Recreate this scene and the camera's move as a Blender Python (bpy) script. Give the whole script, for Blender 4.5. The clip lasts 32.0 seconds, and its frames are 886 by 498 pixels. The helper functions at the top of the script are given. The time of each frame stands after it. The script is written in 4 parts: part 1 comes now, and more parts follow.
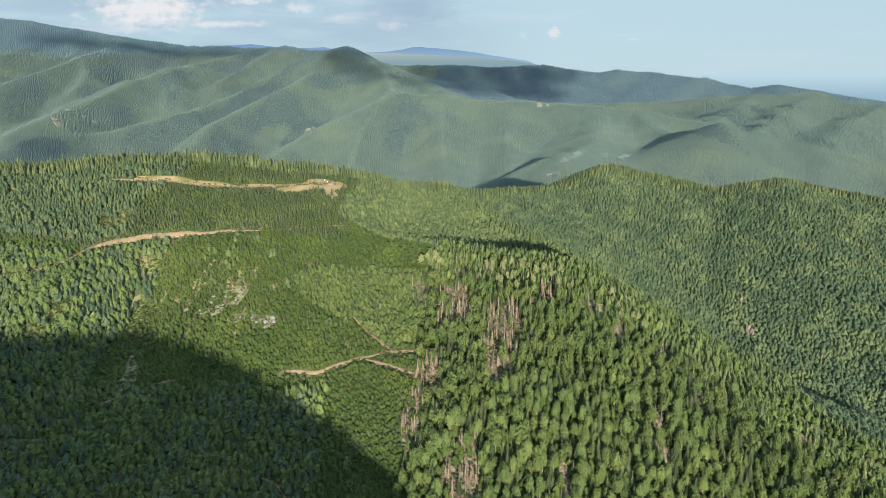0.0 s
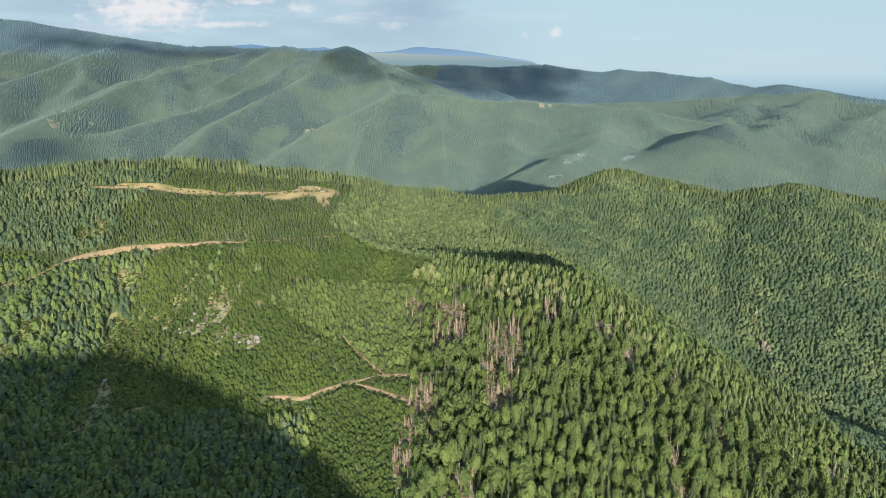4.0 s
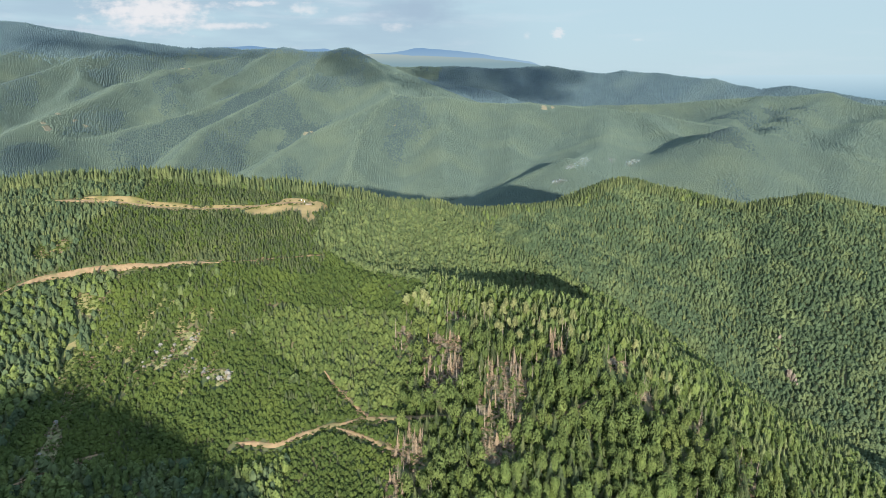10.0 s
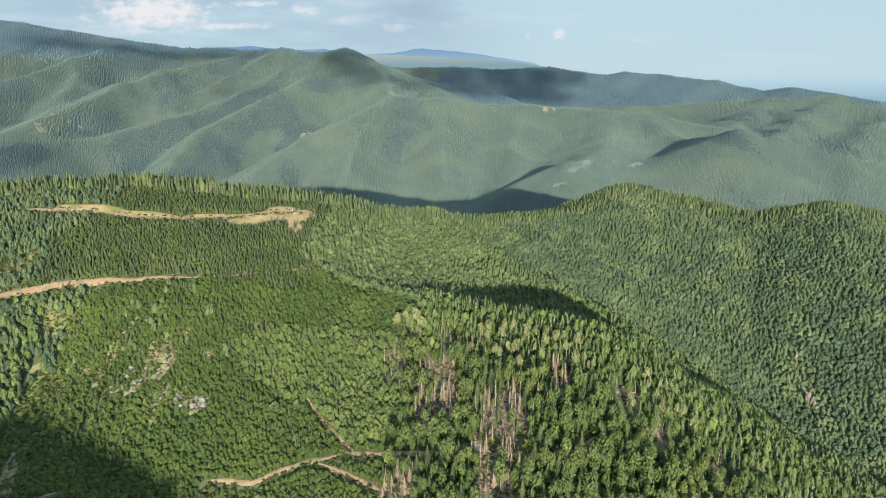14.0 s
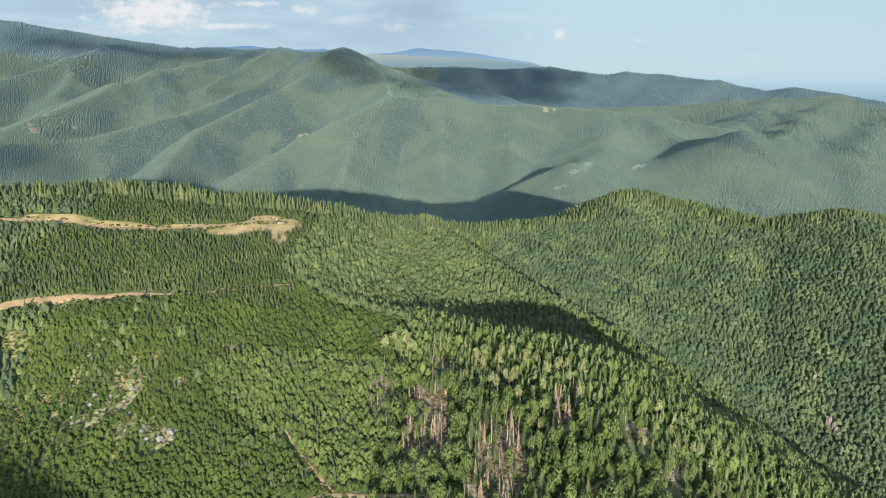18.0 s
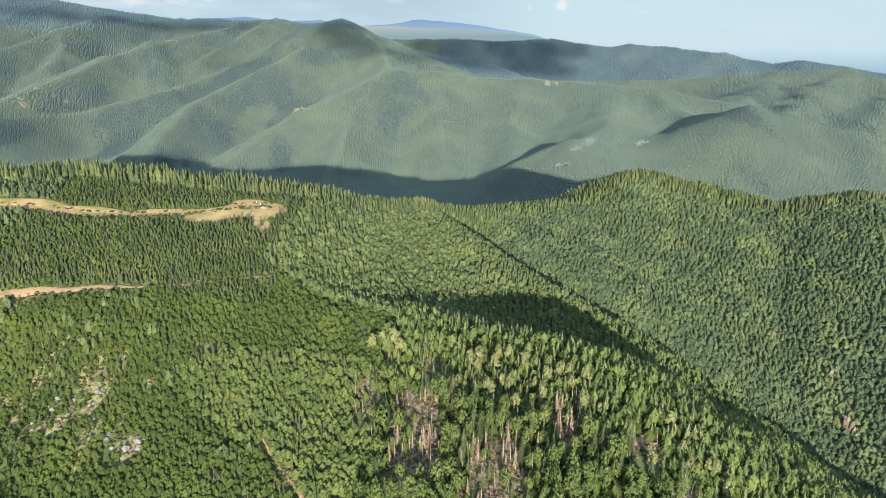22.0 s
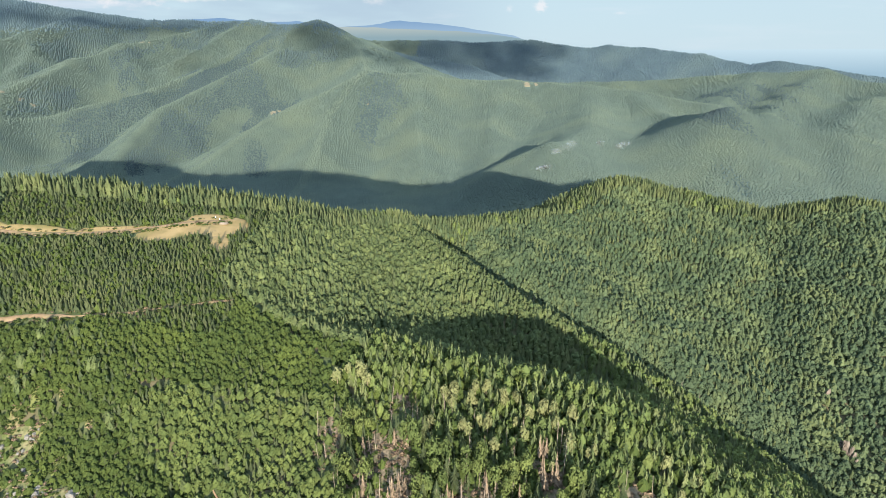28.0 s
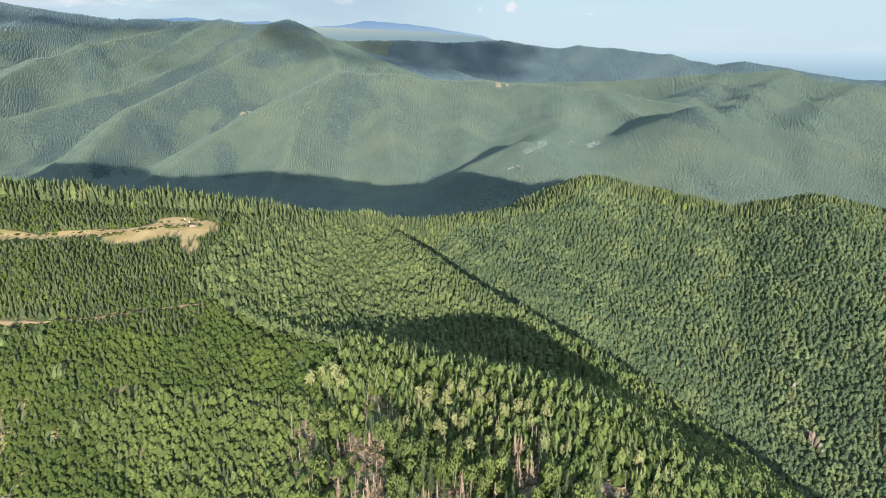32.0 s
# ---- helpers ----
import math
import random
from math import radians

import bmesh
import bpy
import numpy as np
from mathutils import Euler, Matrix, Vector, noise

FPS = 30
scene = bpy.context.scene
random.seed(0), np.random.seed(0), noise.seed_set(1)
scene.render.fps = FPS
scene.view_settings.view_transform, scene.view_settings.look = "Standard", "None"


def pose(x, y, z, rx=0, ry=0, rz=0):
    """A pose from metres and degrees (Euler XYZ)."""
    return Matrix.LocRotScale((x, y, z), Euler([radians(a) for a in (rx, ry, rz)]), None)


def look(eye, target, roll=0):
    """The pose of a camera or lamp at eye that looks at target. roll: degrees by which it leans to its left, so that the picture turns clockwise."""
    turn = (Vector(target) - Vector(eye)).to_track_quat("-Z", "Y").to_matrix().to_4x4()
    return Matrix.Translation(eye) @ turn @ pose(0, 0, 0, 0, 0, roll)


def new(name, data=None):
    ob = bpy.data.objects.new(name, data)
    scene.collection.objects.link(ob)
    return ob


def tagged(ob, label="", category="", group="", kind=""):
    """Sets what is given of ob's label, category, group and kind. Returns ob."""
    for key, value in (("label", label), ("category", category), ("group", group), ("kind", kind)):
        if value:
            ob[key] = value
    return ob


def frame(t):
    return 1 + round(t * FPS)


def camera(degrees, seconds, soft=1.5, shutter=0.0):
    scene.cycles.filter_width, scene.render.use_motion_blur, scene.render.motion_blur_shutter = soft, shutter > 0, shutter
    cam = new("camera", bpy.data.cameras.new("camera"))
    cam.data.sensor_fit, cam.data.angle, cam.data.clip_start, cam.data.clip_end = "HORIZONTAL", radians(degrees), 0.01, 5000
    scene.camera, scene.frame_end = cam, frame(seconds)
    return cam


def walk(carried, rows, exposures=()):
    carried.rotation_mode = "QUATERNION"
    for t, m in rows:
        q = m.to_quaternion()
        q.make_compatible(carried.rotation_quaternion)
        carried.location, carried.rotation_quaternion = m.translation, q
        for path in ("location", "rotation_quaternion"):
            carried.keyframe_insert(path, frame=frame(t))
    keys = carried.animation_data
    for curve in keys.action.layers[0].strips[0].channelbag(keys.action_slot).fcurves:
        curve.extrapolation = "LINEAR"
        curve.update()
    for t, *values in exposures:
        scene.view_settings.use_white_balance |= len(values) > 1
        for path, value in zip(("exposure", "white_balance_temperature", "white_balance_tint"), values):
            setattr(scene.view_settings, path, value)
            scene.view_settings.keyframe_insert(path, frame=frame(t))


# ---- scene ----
cam = camera(69.8, 32.0, soft=0.92)
PATH = [
    (0, (0.273, -1.452, -3.618), (0.033, 0.461, -4.151), 0.1),
    (3, (0.165, 24.171, -2.476), (-0.08, 26.083, -3.01), -0.0),
    (6, (-0.25, 48.655, -2.099), (-0.498, 50.567, -2.63), 0.0),
    (9, (-0.592, 73.388, -1.155), (-0.843, 75.3, -1.685), 0.0),
    (11, (-0.244, 90.16, -0.206), (-0.498, 92.071, -0.736), -0.1),
    (13, (-0.685, 106.798, -0.113), (-0.939, 108.71, -0.641), 0.0),
    (16.5, (-0.563, 136.494, 0.549), (-0.819, 138.405, 0.02), 0.1),
    (17, (-0.574, 140.978, 0.622), (-0.83, 142.889, 0.092), 0.0),
    (18.5, (-0.495, 152.657, 0.543), (-0.751, 154.569, 0.015), 0.1),
    (19, (-0.152, 156.569, 0.473), (-0.41, 158.477, -0.069), 0.1),
    (19.5, (-0.043, 160.559, 0.463), (-0.298, 162.457, -0.114), 0.1),
    (20, (-0.035, 164.609, 0.541), (-0.289, 166.499, -0.062), 0.1),
    (21, (-0.159, 172.973, 0.943), (-0.413, 174.863, 0.338), 0.2),
    (22, (-0.253, 181.121, 1.281), (-0.507, 183.01, 0.675), 0.1),
    (23, (-0.183, 189.285, 1.585), (-0.438, 191.174, 0.979), 0.1),
    (24.5, (0.345, 201.024, 1.834), (0.087, 202.913, 1.232), 0.2),
    (26.5, (1.145, 211.647, 2.393), (0.903, 213.539, 1.789), 0.2),
    (28, (0.946, 213.369, 2.484), (0.748, 215.265, 1.881), 0.0),
    (30, (1.303, 213.23, 2.559), (1.148, 215.13, 1.955), 0.1),
    (32, (1.107, 213.077, 2.454), (0.992, 214.981, 1.852), 0.1),
]
walk(cam, [(t, look(eye, target, roll)) for t, eye, target, roll in PATH], exposures=[(0, 1.42, 6050, 8), (14, 1.44, 6050, 8), (18.8, 1.45, 6050, 8), (20, 1.59, 6200, 11), (24, 1.57, 6200, 11), (32, 1.59, 6150, 11)])

import collections

# ---- sky and sun ----
SUN_UP, SUN_WAY = radians(10.2), radians(169.5)   # height, and bearing from +y towards +x
world = bpy.data.worlds.new("evening_sky")
scene.world = world
world.use_nodes = True
wn, wl = world.node_tree.nodes, world.node_tree.links
wn.clear()


def wnode(kind, **sets):
    n = wn.new(kind)
    for k, v in sets.items():
        n.inputs[k].default_value = v
    return n


sky = wn.new("ShaderNodeTexSky")
sky.sky_type, sky.sun_disc = "NISHITA", False
sky.sun_elevation, sky.sun_rotation = SUN_UP, SUN_WAY
sky.altitude, sky.air_density, sky.dust_density, sky.ozone_density = 1200, 1.0, 0.6, 1.6
coord = wn.new("ShaderNodeTexCoord")
up = wn.new("ShaderNodeSeparateXYZ")
wl.new(coord.outputs["Generated"], up.inputs[0])


def sky_range(sock, lo, hi, to_lo=0.0, to_hi=1.0):
    r = wn.new("ShaderNodeMapRange")
    r.interpolation_type = "SMOOTHSTEP"
    for k, v in (("From Min", lo), ("From Max", hi), ("To Min", to_lo), ("To Max", to_hi)):
        r.inputs[k].default_value = v
    wl.new(sock, r.inputs["Value"])
    return r.outputs[0]


def sky_times(a, b_):
    t = wn.new("ShaderNodeMath")
    t.operation = "MULTIPLY"
    wl.new(a, t.inputs[0])
    wl.new(b_, t.inputs[1])
    return t.outputs[0]


def sky_mix(fac, a, tone):
    x = wn.new("ShaderNodeMix")
    x.data_type = "RGBA"
    x.inputs["B"].default_value = (*tone, 1)
    wl.new(fac, x.inputs["Factor"])
    wl.new(a, x.inputs["A"])
    return x.outputs["Result"]


def clouds(scale, shift, lo, hi, detail=8.0):
    """Layers of cloud, drawn out along the horizon."""
    mp = wn.new("ShaderNodeMapping")
    mp.inputs["Scale"].default_value, mp.inputs["Location"].default_value = scale, shift
    t = wnode("ShaderNodeTexNoise", Scale=1.0, Detail=detail, Roughness=0.58)
    wl.new(coord.outputs["Generated"], mp.inputs["Vector"])
    wl.new(mp.outputs["Vector"], t.inputs["Vector"])
    return sky_range(t.outputs[0], lo, hi)


tone = sky.outputs["Color"]
tone = sky_mix(sky_range(up.outputs["Z"], 0.0, 0.9, 0.94, 0.72), tone, (4.5, 5.65, 6.1))      # haze over the horizon
tone = sky_mix(sky_range(up.outputs["Z"], 0.16, 0.6, 0.0, 0.8), tone, (9.0, 12.2, 16.5))      # overhead sky, out of view, brightened and blued as fill for the shade
tone = sky_mix(sky_times(clouds((3.0, 3.0, 16.0), (0.3, 0.0, 0.6), 0.34, 0.60, 4.0), sky_range(up.outputs["X"], 0.06, -0.2, 0.0, 0.6)), tone, (3.2, 4.1, 4.9))   # blue-grey banks
tone = sky_mix(sky_times(clouds((5.0, 5.0, 40.0), (0.9, 0.1, 0.2), 0.50, 0.75), sky_range(up.outputs["X"], 0.05, -0.3, 0.15, 0.5)), tone, (6.6, 6.6, 6.8))   # thin streaks


WHITE_CLOUD, GREY_CLOUD = (7.3, 6.9, 6.7), (3.3, 4.1, 4.9)
CLOUDS = [   # bearing and height as slopes, half sizes, cover, grain, raggedness, softness, tone
    (-0.1802, 0.0918, 0.102, 0.0355, 0.75, 22, 1.6, 1.0, GREY_CLOUD),
    (-0.5291, 0.1066, 0.236, 0.0164, 0.5, 20, 1.6, 1.0, GREY_CLOUD),
    (-0.6012, 0.0966, 0.1272, 0.0404, 0.95, 34, 2.03, 0.85, WHITE_CLOUD),
    (-0.4813, 0.0736, 0.1012, 0.0075, 0.72, 45, 1.89, 1.02, WHITE_CLOUD),
    (-0.3469, 0.097, 0.0357, 0.0121, 0.59, 60, 2.03, 1.02, WHITE_CLOUD),
    (-0.4276, 0.1061, 0.0453, 0.0057, 0.68, 60, 1.89, 0.85, WHITE_CLOUD),
    (-0.2049, 0.0696, 0.0261, 0.0105, 0.47, 70, 2.03, 1.19, WHITE_CLOUD),
    (0.0391, 0.0581, 0.0115, 0.0102, 0.64, 130, 1.49, 0.68, WHITE_CLOUD),
    (-0.0063, 0.0552, 0.0067, 0.0064, 0.34, 150, 1.49, 1.02, WHITE_CLOUD),
    (0.1533, 0.0486, 0.0112, 0.0031, 0.30, 120, 1.49, 1.02, WHITE_CLOUD),
    (-0.2852, 0.0833, 0.023, 0.0065, 0.38, 70, 1.76, 1.02, WHITE_CLOUD),
]


def sky_ratio(a, b_):
    t = wn.new("ShaderNodeMath")
    t.operation = "DIVIDE"
    wl.new(a, t.inputs[0])
    wl.new(b_, t.inputs[1])
    return t.outputs[0]


flat = wn.new("ShaderNodeCombineXYZ")     # bearing and height over the horizon, as slopes
wl.new(sky_ratio(up.outputs["X"], up.outputs["Y"]), flat.inputs[0])
wl.new(sky_ratio(up.outputs["Z"], up.outputs["Y"]), flat.inputs[1])


def cumulus(u, v, ru, rv, fac, grain_=60.0, ragged=1.5, sharp=0.45):
    """Where one cloud stands: its bearing and height as slopes, its half sizes."""
    mp = wn.new("ShaderNodeMapping")
    mp.inputs["Scale"].default_value = (1 / ru, 1 / rv, 1)
    mp.inputs["Location"].default_value = (-u / ru, -v / rv, 0)
    ln = wn.new("ShaderNodeVectorMath")
    ln.operation = "LENGTH"
    sc = wn.new("ShaderNodeMapping")
    sc.inputs["Scale"].default_value = (1.0, 1.9, 1.0)
    t = wnode("ShaderNodeTexNoise", Scale=grain_, Detail=7.0, Roughness=0.6)
    a = wn.new("ShaderNodeMath")
    a.operation = "MULTIPLY_ADD"
    a.inputs[1].default_value = ragged
    wl.new(flat.outputs[0], mp.inputs["Vector"])
    wl.new(mp.outputs["Vector"], ln.inputs[0])
    wl.new(flat.outputs[0], sc.inputs["Vector"])
    wl.new(sc.outputs["Vector"], t.inputs["Vector"])
    wl.new(t.outputs[0], a.inputs[0])
    wl.new(ln.outputs["Value"], a.inputs[2])
    return sky_range(a.outputs[0], ragged * 0.5 + 1.0, ragged * 0.5 + 1.0 - sharp, 0.0, fac)


for u, v, ru, rv, fac, grain_, ragged, sharp, hue in CLOUDS:
    tone = sky_mix(cumulus(u, v, ru, rv, fac, grain_, ragged, sharp), tone, hue)
back = wnode("ShaderNodeBackground", Strength=0.045)
wout = wn.new("ShaderNodeOutputWorld")
wl.new(tone, back.inputs["Color"])
wl.new(back.outputs[0], wout.inputs["Surface"])

sun = new("sun", bpy.data.lights.new("sun", "SUN"))
sun.data.energy, sun.data.angle, sun.data.color = 5.0, radians(0.55), (1.0, 0.92, 0.76)
to_sun = Vector((math.sin(SUN_WAY) * math.cos(SUN_UP), math.cos(SUN_WAY) * math.cos(SUN_UP), math.sin(SUN_UP)))
sun.matrix_world = look(to_sun * 900, (0, 0, 0))


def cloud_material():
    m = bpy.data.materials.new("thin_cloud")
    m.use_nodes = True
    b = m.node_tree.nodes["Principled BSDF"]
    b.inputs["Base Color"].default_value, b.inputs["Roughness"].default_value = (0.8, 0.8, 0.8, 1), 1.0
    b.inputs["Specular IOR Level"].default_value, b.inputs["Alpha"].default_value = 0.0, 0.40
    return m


# ---- materials ----
def material(name, low, high, size, rough_=0.85, bump=0.3, bump_size=None, spread=0.0, third=None, third_size=60.0, thin=0.0):
    """A matte surface whose colour drifts between two tones at the given size in metres, and
    towards a third tone in larger patches; spread: how far single pieces differ in lightness."""
    m = bpy.data.materials.new(name)
    m.use_nodes = True
    n, l = m.node_tree.nodes, m.node_tree.links
    b = n["Principled BSDF"]
    b.inputs["Roughness"].default_value = rough_
    b.inputs["Specular IOR Level"].default_value = 0.2
    g = n.new("ShaderNodeNewGeometry")

    def noise_at(metres, detail=3.0):
        t = n.new("ShaderNodeTexNoise")
        t.inputs["Scale"].default_value, t.inputs["Detail"].default_value = 1.0 / metres, detail
        l.new(g.outputs["Position"], t.inputs["Vector"])
        return t.outputs[0]

    def sharper(sock, lo, hi):
        r = n.new("ShaderNodeMapRange")
        r.inputs["From Min"].default_value, r.inputs["From Max"].default_value = lo, hi
        l.new(sock, r.inputs["Value"])
        return r.outputs[0]

    def mix(fac, a, c):
        x = n.new("ShaderNodeMix")
        x.data_type = "RGBA"
        l.new(fac, x.inputs["Factor"])
        for sock, v in (("A", a), ("B", c)):
            if isinstance(v, tuple):
                x.inputs[sock].default_value = (*v, 1)
            else:
                l.new(v, x.inputs[sock])
        return x.outputs["Result"]
    col = mix(sharper(noise_at(size), 0.3, 0.7), low, high)
    if third:
        col = mix(sharper(noise_at(third_size), 0.48, 0.66), col, third)
    if spread:
        hsv = n.new("ShaderNodeHueSaturation")
        info = n.new("ShaderNodeObjectInfo")
        add = n.new("ShaderNodeMath")
        add.operation = "ADD"
        l.new(g.outputs["Random Per Island"], add.inputs[0])
        l.new(info.outputs["Random"], add.inputs[1])
        r = n.new("ShaderNodeMapRange")
        r.inputs["From Max"].default_value = 2.0
        r.inputs["To Min"].default_value, r.inputs["To Max"].default_value = 1 - spread, 1 + spread
        l.new(add.outputs[0], r.inputs["Value"])
        l.new(r.outputs[0], hsv.inputs["Value"])
        l.new(col, hsv.inputs["Color"])
        col = hsv.outputs["Color"]
    l.new(col, b.inputs["Base Color"])
    if bump:
        bp = n.new("ShaderNodeBump")
        bp.inputs["Strength"].default_value = bump
        bp.inputs["Distance"].default_value = (bump_size or size) * 0.25
        l.new(noise_at(bump_size or size * 0.3, 5.0), bp.inputs["Height"])
        l.new(bp.outputs[0], b.inputs["Normal"])
    if thin:
        tr, mx = n.new("ShaderNodeBsdfTranslucent"), n.new("ShaderNodeMixShader")
        mx.inputs[0].default_value = thin
        l.new(col, tr.inputs["Color"])
        l.new(b.outputs[0], mx.inputs[1])
        l.new(tr.outputs[0], mx.inputs[2])
        l.new(mx.outputs[0], n["Material Output"].inputs["Surface"])
    return m


M_GROUND = material("forest_floor", (0.045, 0.062, 0.024), (0.070, 0.080, 0.032), 9, third=(0.095, 0.080, 0.042), third_size=26, bump=0.6, bump_size=2)
M_ROAD = material("bare_earth_track", (0.172, 0.112, 0.060), (0.258, 0.176, 0.101), 3, third=(0.129, 0.107, 0.050), third_size=7, bump=0.5, bump_size=1.0)
M_MEADOW = material("dry_meadow", (0.232, 0.162, 0.069), (0.310, 0.220, 0.098), 10, third=(0.155, 0.130, 0.043), third_size=16, bump=0.3, bump_size=1)
M_SLASH = material("felled_slash", (0.076, 0.062, 0.039), (0.228, 0.176, 0.116), 1.8, third=(0.061, 0.073, 0.029), third_size=6, bump=0.9, bump_size=0.8)
M_GRASS = material("hill_grass", (0.085, 0.105, 0.030), (0.136, 0.139, 0.046), 7, third=(0.170, 0.139, 0.068), third_size=12, bump=0.4, bump_size=1)
M_ROCK = material("pale_rock", (0.11, 0.102, 0.088), (0.20, 0.185, 0.160), 2.5, bump=0.8, bump_size=0.8)
M_CLIFF = material("brown_rock", (0.075, 0.060, 0.048), (0.165, 0.132, 0.105), 3, bump=0.9, bump_size=1.5)
M_BARK = material("grey_bark", (0.16, 0.12, 0.085), (0.28, 0.22, 0.16), 1.5, bump=0.4)
M_DEADWOOD = material("bleached_deadwood", (0.14, 0.112, 0.085), (0.27, 0.218, 0.168), 3, bump=0.4, spread=0.3)
M_BROAD = material("beech_leaves", (0.069, 0.097, 0.029), (0.114, 0.145, 0.042), 6, third=(0.126, 0.152, 0.043), third_size=20, bump=0, spread=0.36, thin=0.18)
M_YOUNG = material("young_leaves", (0.035, 0.052, 0.012), (0.051, 0.069, 0.015), 5, third=(0.063, 0.082, 0.017), third_size=38, bump=0, spread=0.28, thin=0.15)
M_DOME = material("rounded_leaves", (0.048, 0.066, 0.025), (0.076, 0.093, 0.033), 6, third=(0.093, 0.111, 0.040), third_size=9, bump=0, spread=0.4, thin=0.12)
M_STONY = material("stony_grass", (0.076, 0.085, 0.032), (0.200, 0.174, 0.090), 2.2, third=(0.088, 0.106, 0.032), third_size=7, bump=0.9, bump_size=0.8)
M_LIGHT = material("light_young_leaves", (0.054, 0.075, 0.021), (0.082, 0.103, 0.028), 5, third=(0.100, 0.121, 0.033), third_size=16, bump=0, spread=0.3, thin=0.15)
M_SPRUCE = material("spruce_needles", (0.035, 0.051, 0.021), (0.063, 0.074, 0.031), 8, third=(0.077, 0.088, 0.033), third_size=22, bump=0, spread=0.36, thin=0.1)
M_PALE = material("pale_leaves", (0.125, 0.135, 0.052), (0.195, 0.195, 0.085), 4, bump=0, spread=0.3, thin=0.15)
# far woods: the blue of the haze is mixed into these base colours
M_FARHAZED = material("far_hazed_forest", (0.059, 0.080, 0.065), (0.072, 0.096, 0.075), 45, third=(0.084, 0.106, 0.076), third_size=200, bump=0, spread=0.11)
# paler tone for spur crests: light on the relief, put into the colour
M_FARPALE = material("far_lit_crests", (0.072, 0.094, 0.071), (0.085, 0.107, 0.078), 45, bump=0, spread=0.11)
M_FARCONE = material("far_hazed_conifers", (0.031, 0.047, 0.050), (0.041, 0.060, 0.057), 40, third=(0.052, 0.072, 0.065), third_size=200, bump=0, spread=0.14)
# darker, bluer far wood: cloud shade and haze are put into the colour
M_FARSHADED = material("far_shaded_forest", (0.041, 0.063, 0.077), (0.053, 0.080, 0.090), 60, third=(0.066, 0.093, 0.096), third_size=300, bump=0, spread=0.10)
M_FARMEADOW = material("far_pasture", (0.13, 0.115, 0.07), (0.19, 0.16, 0.11), 30, bump=0)
M_BROWN = material("dying_needles", (0.13, 0.095, 0.062), (0.22, 0.160, 0.105), 5, bump=0, spread=0.3)
M_BRUSH = material("dry_brushwood", (0.10, 0.07, 0.045), (0.26, 0.18, 0.115), 2, bump=0, spread=0.4)
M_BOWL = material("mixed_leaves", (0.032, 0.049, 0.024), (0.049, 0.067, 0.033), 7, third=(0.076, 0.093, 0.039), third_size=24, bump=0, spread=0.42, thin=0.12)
# lighter copy of M_SPRUCE: sun on the needle tips is put into the colour
M_SUNSPRUCE = material("sunlit_tone_needles", (0.058, 0.080, 0.030), (0.098, 0.118, 0.044), 7, third=(0.138, 0.154, 0.060), third_size=12, bump=0, spread=0.42, thin=0.1)
M_PAINT = material("white_paint", (0.78, 0.78, 0.76), (0.84, 0.84, 0.82), 0.5, bump=0)


# ---- lie of the land ----
def grain(x, y, seed=0):
    """Smooth noise from 0 to 1 on a unit lattice."""
    xi, yi = np.floor(x), np.floor(y)
    fx, fy = x - xi, y - yi
    fx, fy = fx * fx * (3 - 2 * fx), fy * fy * (3 - 2 * fy)

    def h(a, b):
        v = np.sin(a * 127.1 + b * 311.7 + seed * 74.7) * 43758.5453
        return v - np.floor(v)
    top = h(xi, yi) * (1 - fx) + h(xi + 1, yi) * fx
    low = h(xi, yi + 1) * (1 - fx) + h(xi + 1, yi + 1) * fx
    return top * (1 - fy) + low * fy


def rough(x, y, size, octaves=4, seed=0):
    """Layered noise from -1 to 1, its largest swells of that size in metres."""
    total, amp, norm = 0.0, 1.0, 0.0
    for i in range(octaves):
        k = 2.0 ** i / size
        total = total + amp * (grain(x * k + 17.3 * i, y * k - 9.1 * i, seed + i) * 2 - 1)
        norm, amp = norm + amp, amp * 0.5
    return total / norm


def tent(x, y, line, rnd=12.0, bend=0.0, even=False):
    """Ground falling away on both sides of a ridge line. Each knot: x, y, z, slope and
    steepening on the side to the right of the line's way, slope on the other side,
    which steepens by bend. even: the two sides pass into each other round the ends."""
    best = np.full(np.shape(x), -1e4)
    for (x0, y0, z0, a0, b0, c0), (x1, y1, z1, a1, b1, c1) in zip(line, line[1:]):
        dx, dy = x1 - x0, y1 - y0
        n2 = dx * dx + dy * dy
        u = np.clip(((x - x0) * dx + (y - y0) * dy) / n2, 0, 1)
        px, py = x - x0 - u * dx, y - y0 - u * dy
        d = np.sqrt(px * px + py * py + rnd * rnd) - rnd
        side = (dx * py - dy * px) / math.sqrt(n2)
        right = np.clip(0.5 - 0.5 * side / np.maximum(np.hypot(px, py), 0.01), 0, 1) if even else (side < 0) * 1.0
        a, b, c = a0 + u * (a1 - a0), b0 + u * (b1 - b0), c0 + u * (c1 - c0)
        fall = right * (a * d + b * d * d) + (1 - right) * (c * d + bend * d * d)
        best = np.maximum(best, z0 + u * (z1 - z0) - fall)
    return best


def blend(parts, soft):
    """The upper envelope of several slopes, with soft valley lines."""
    top = np.maximum.reduce(parts)
    return top + soft * np.log(sum(np.exp((p - top) / soft) for p in parts)) - soft * 0.3


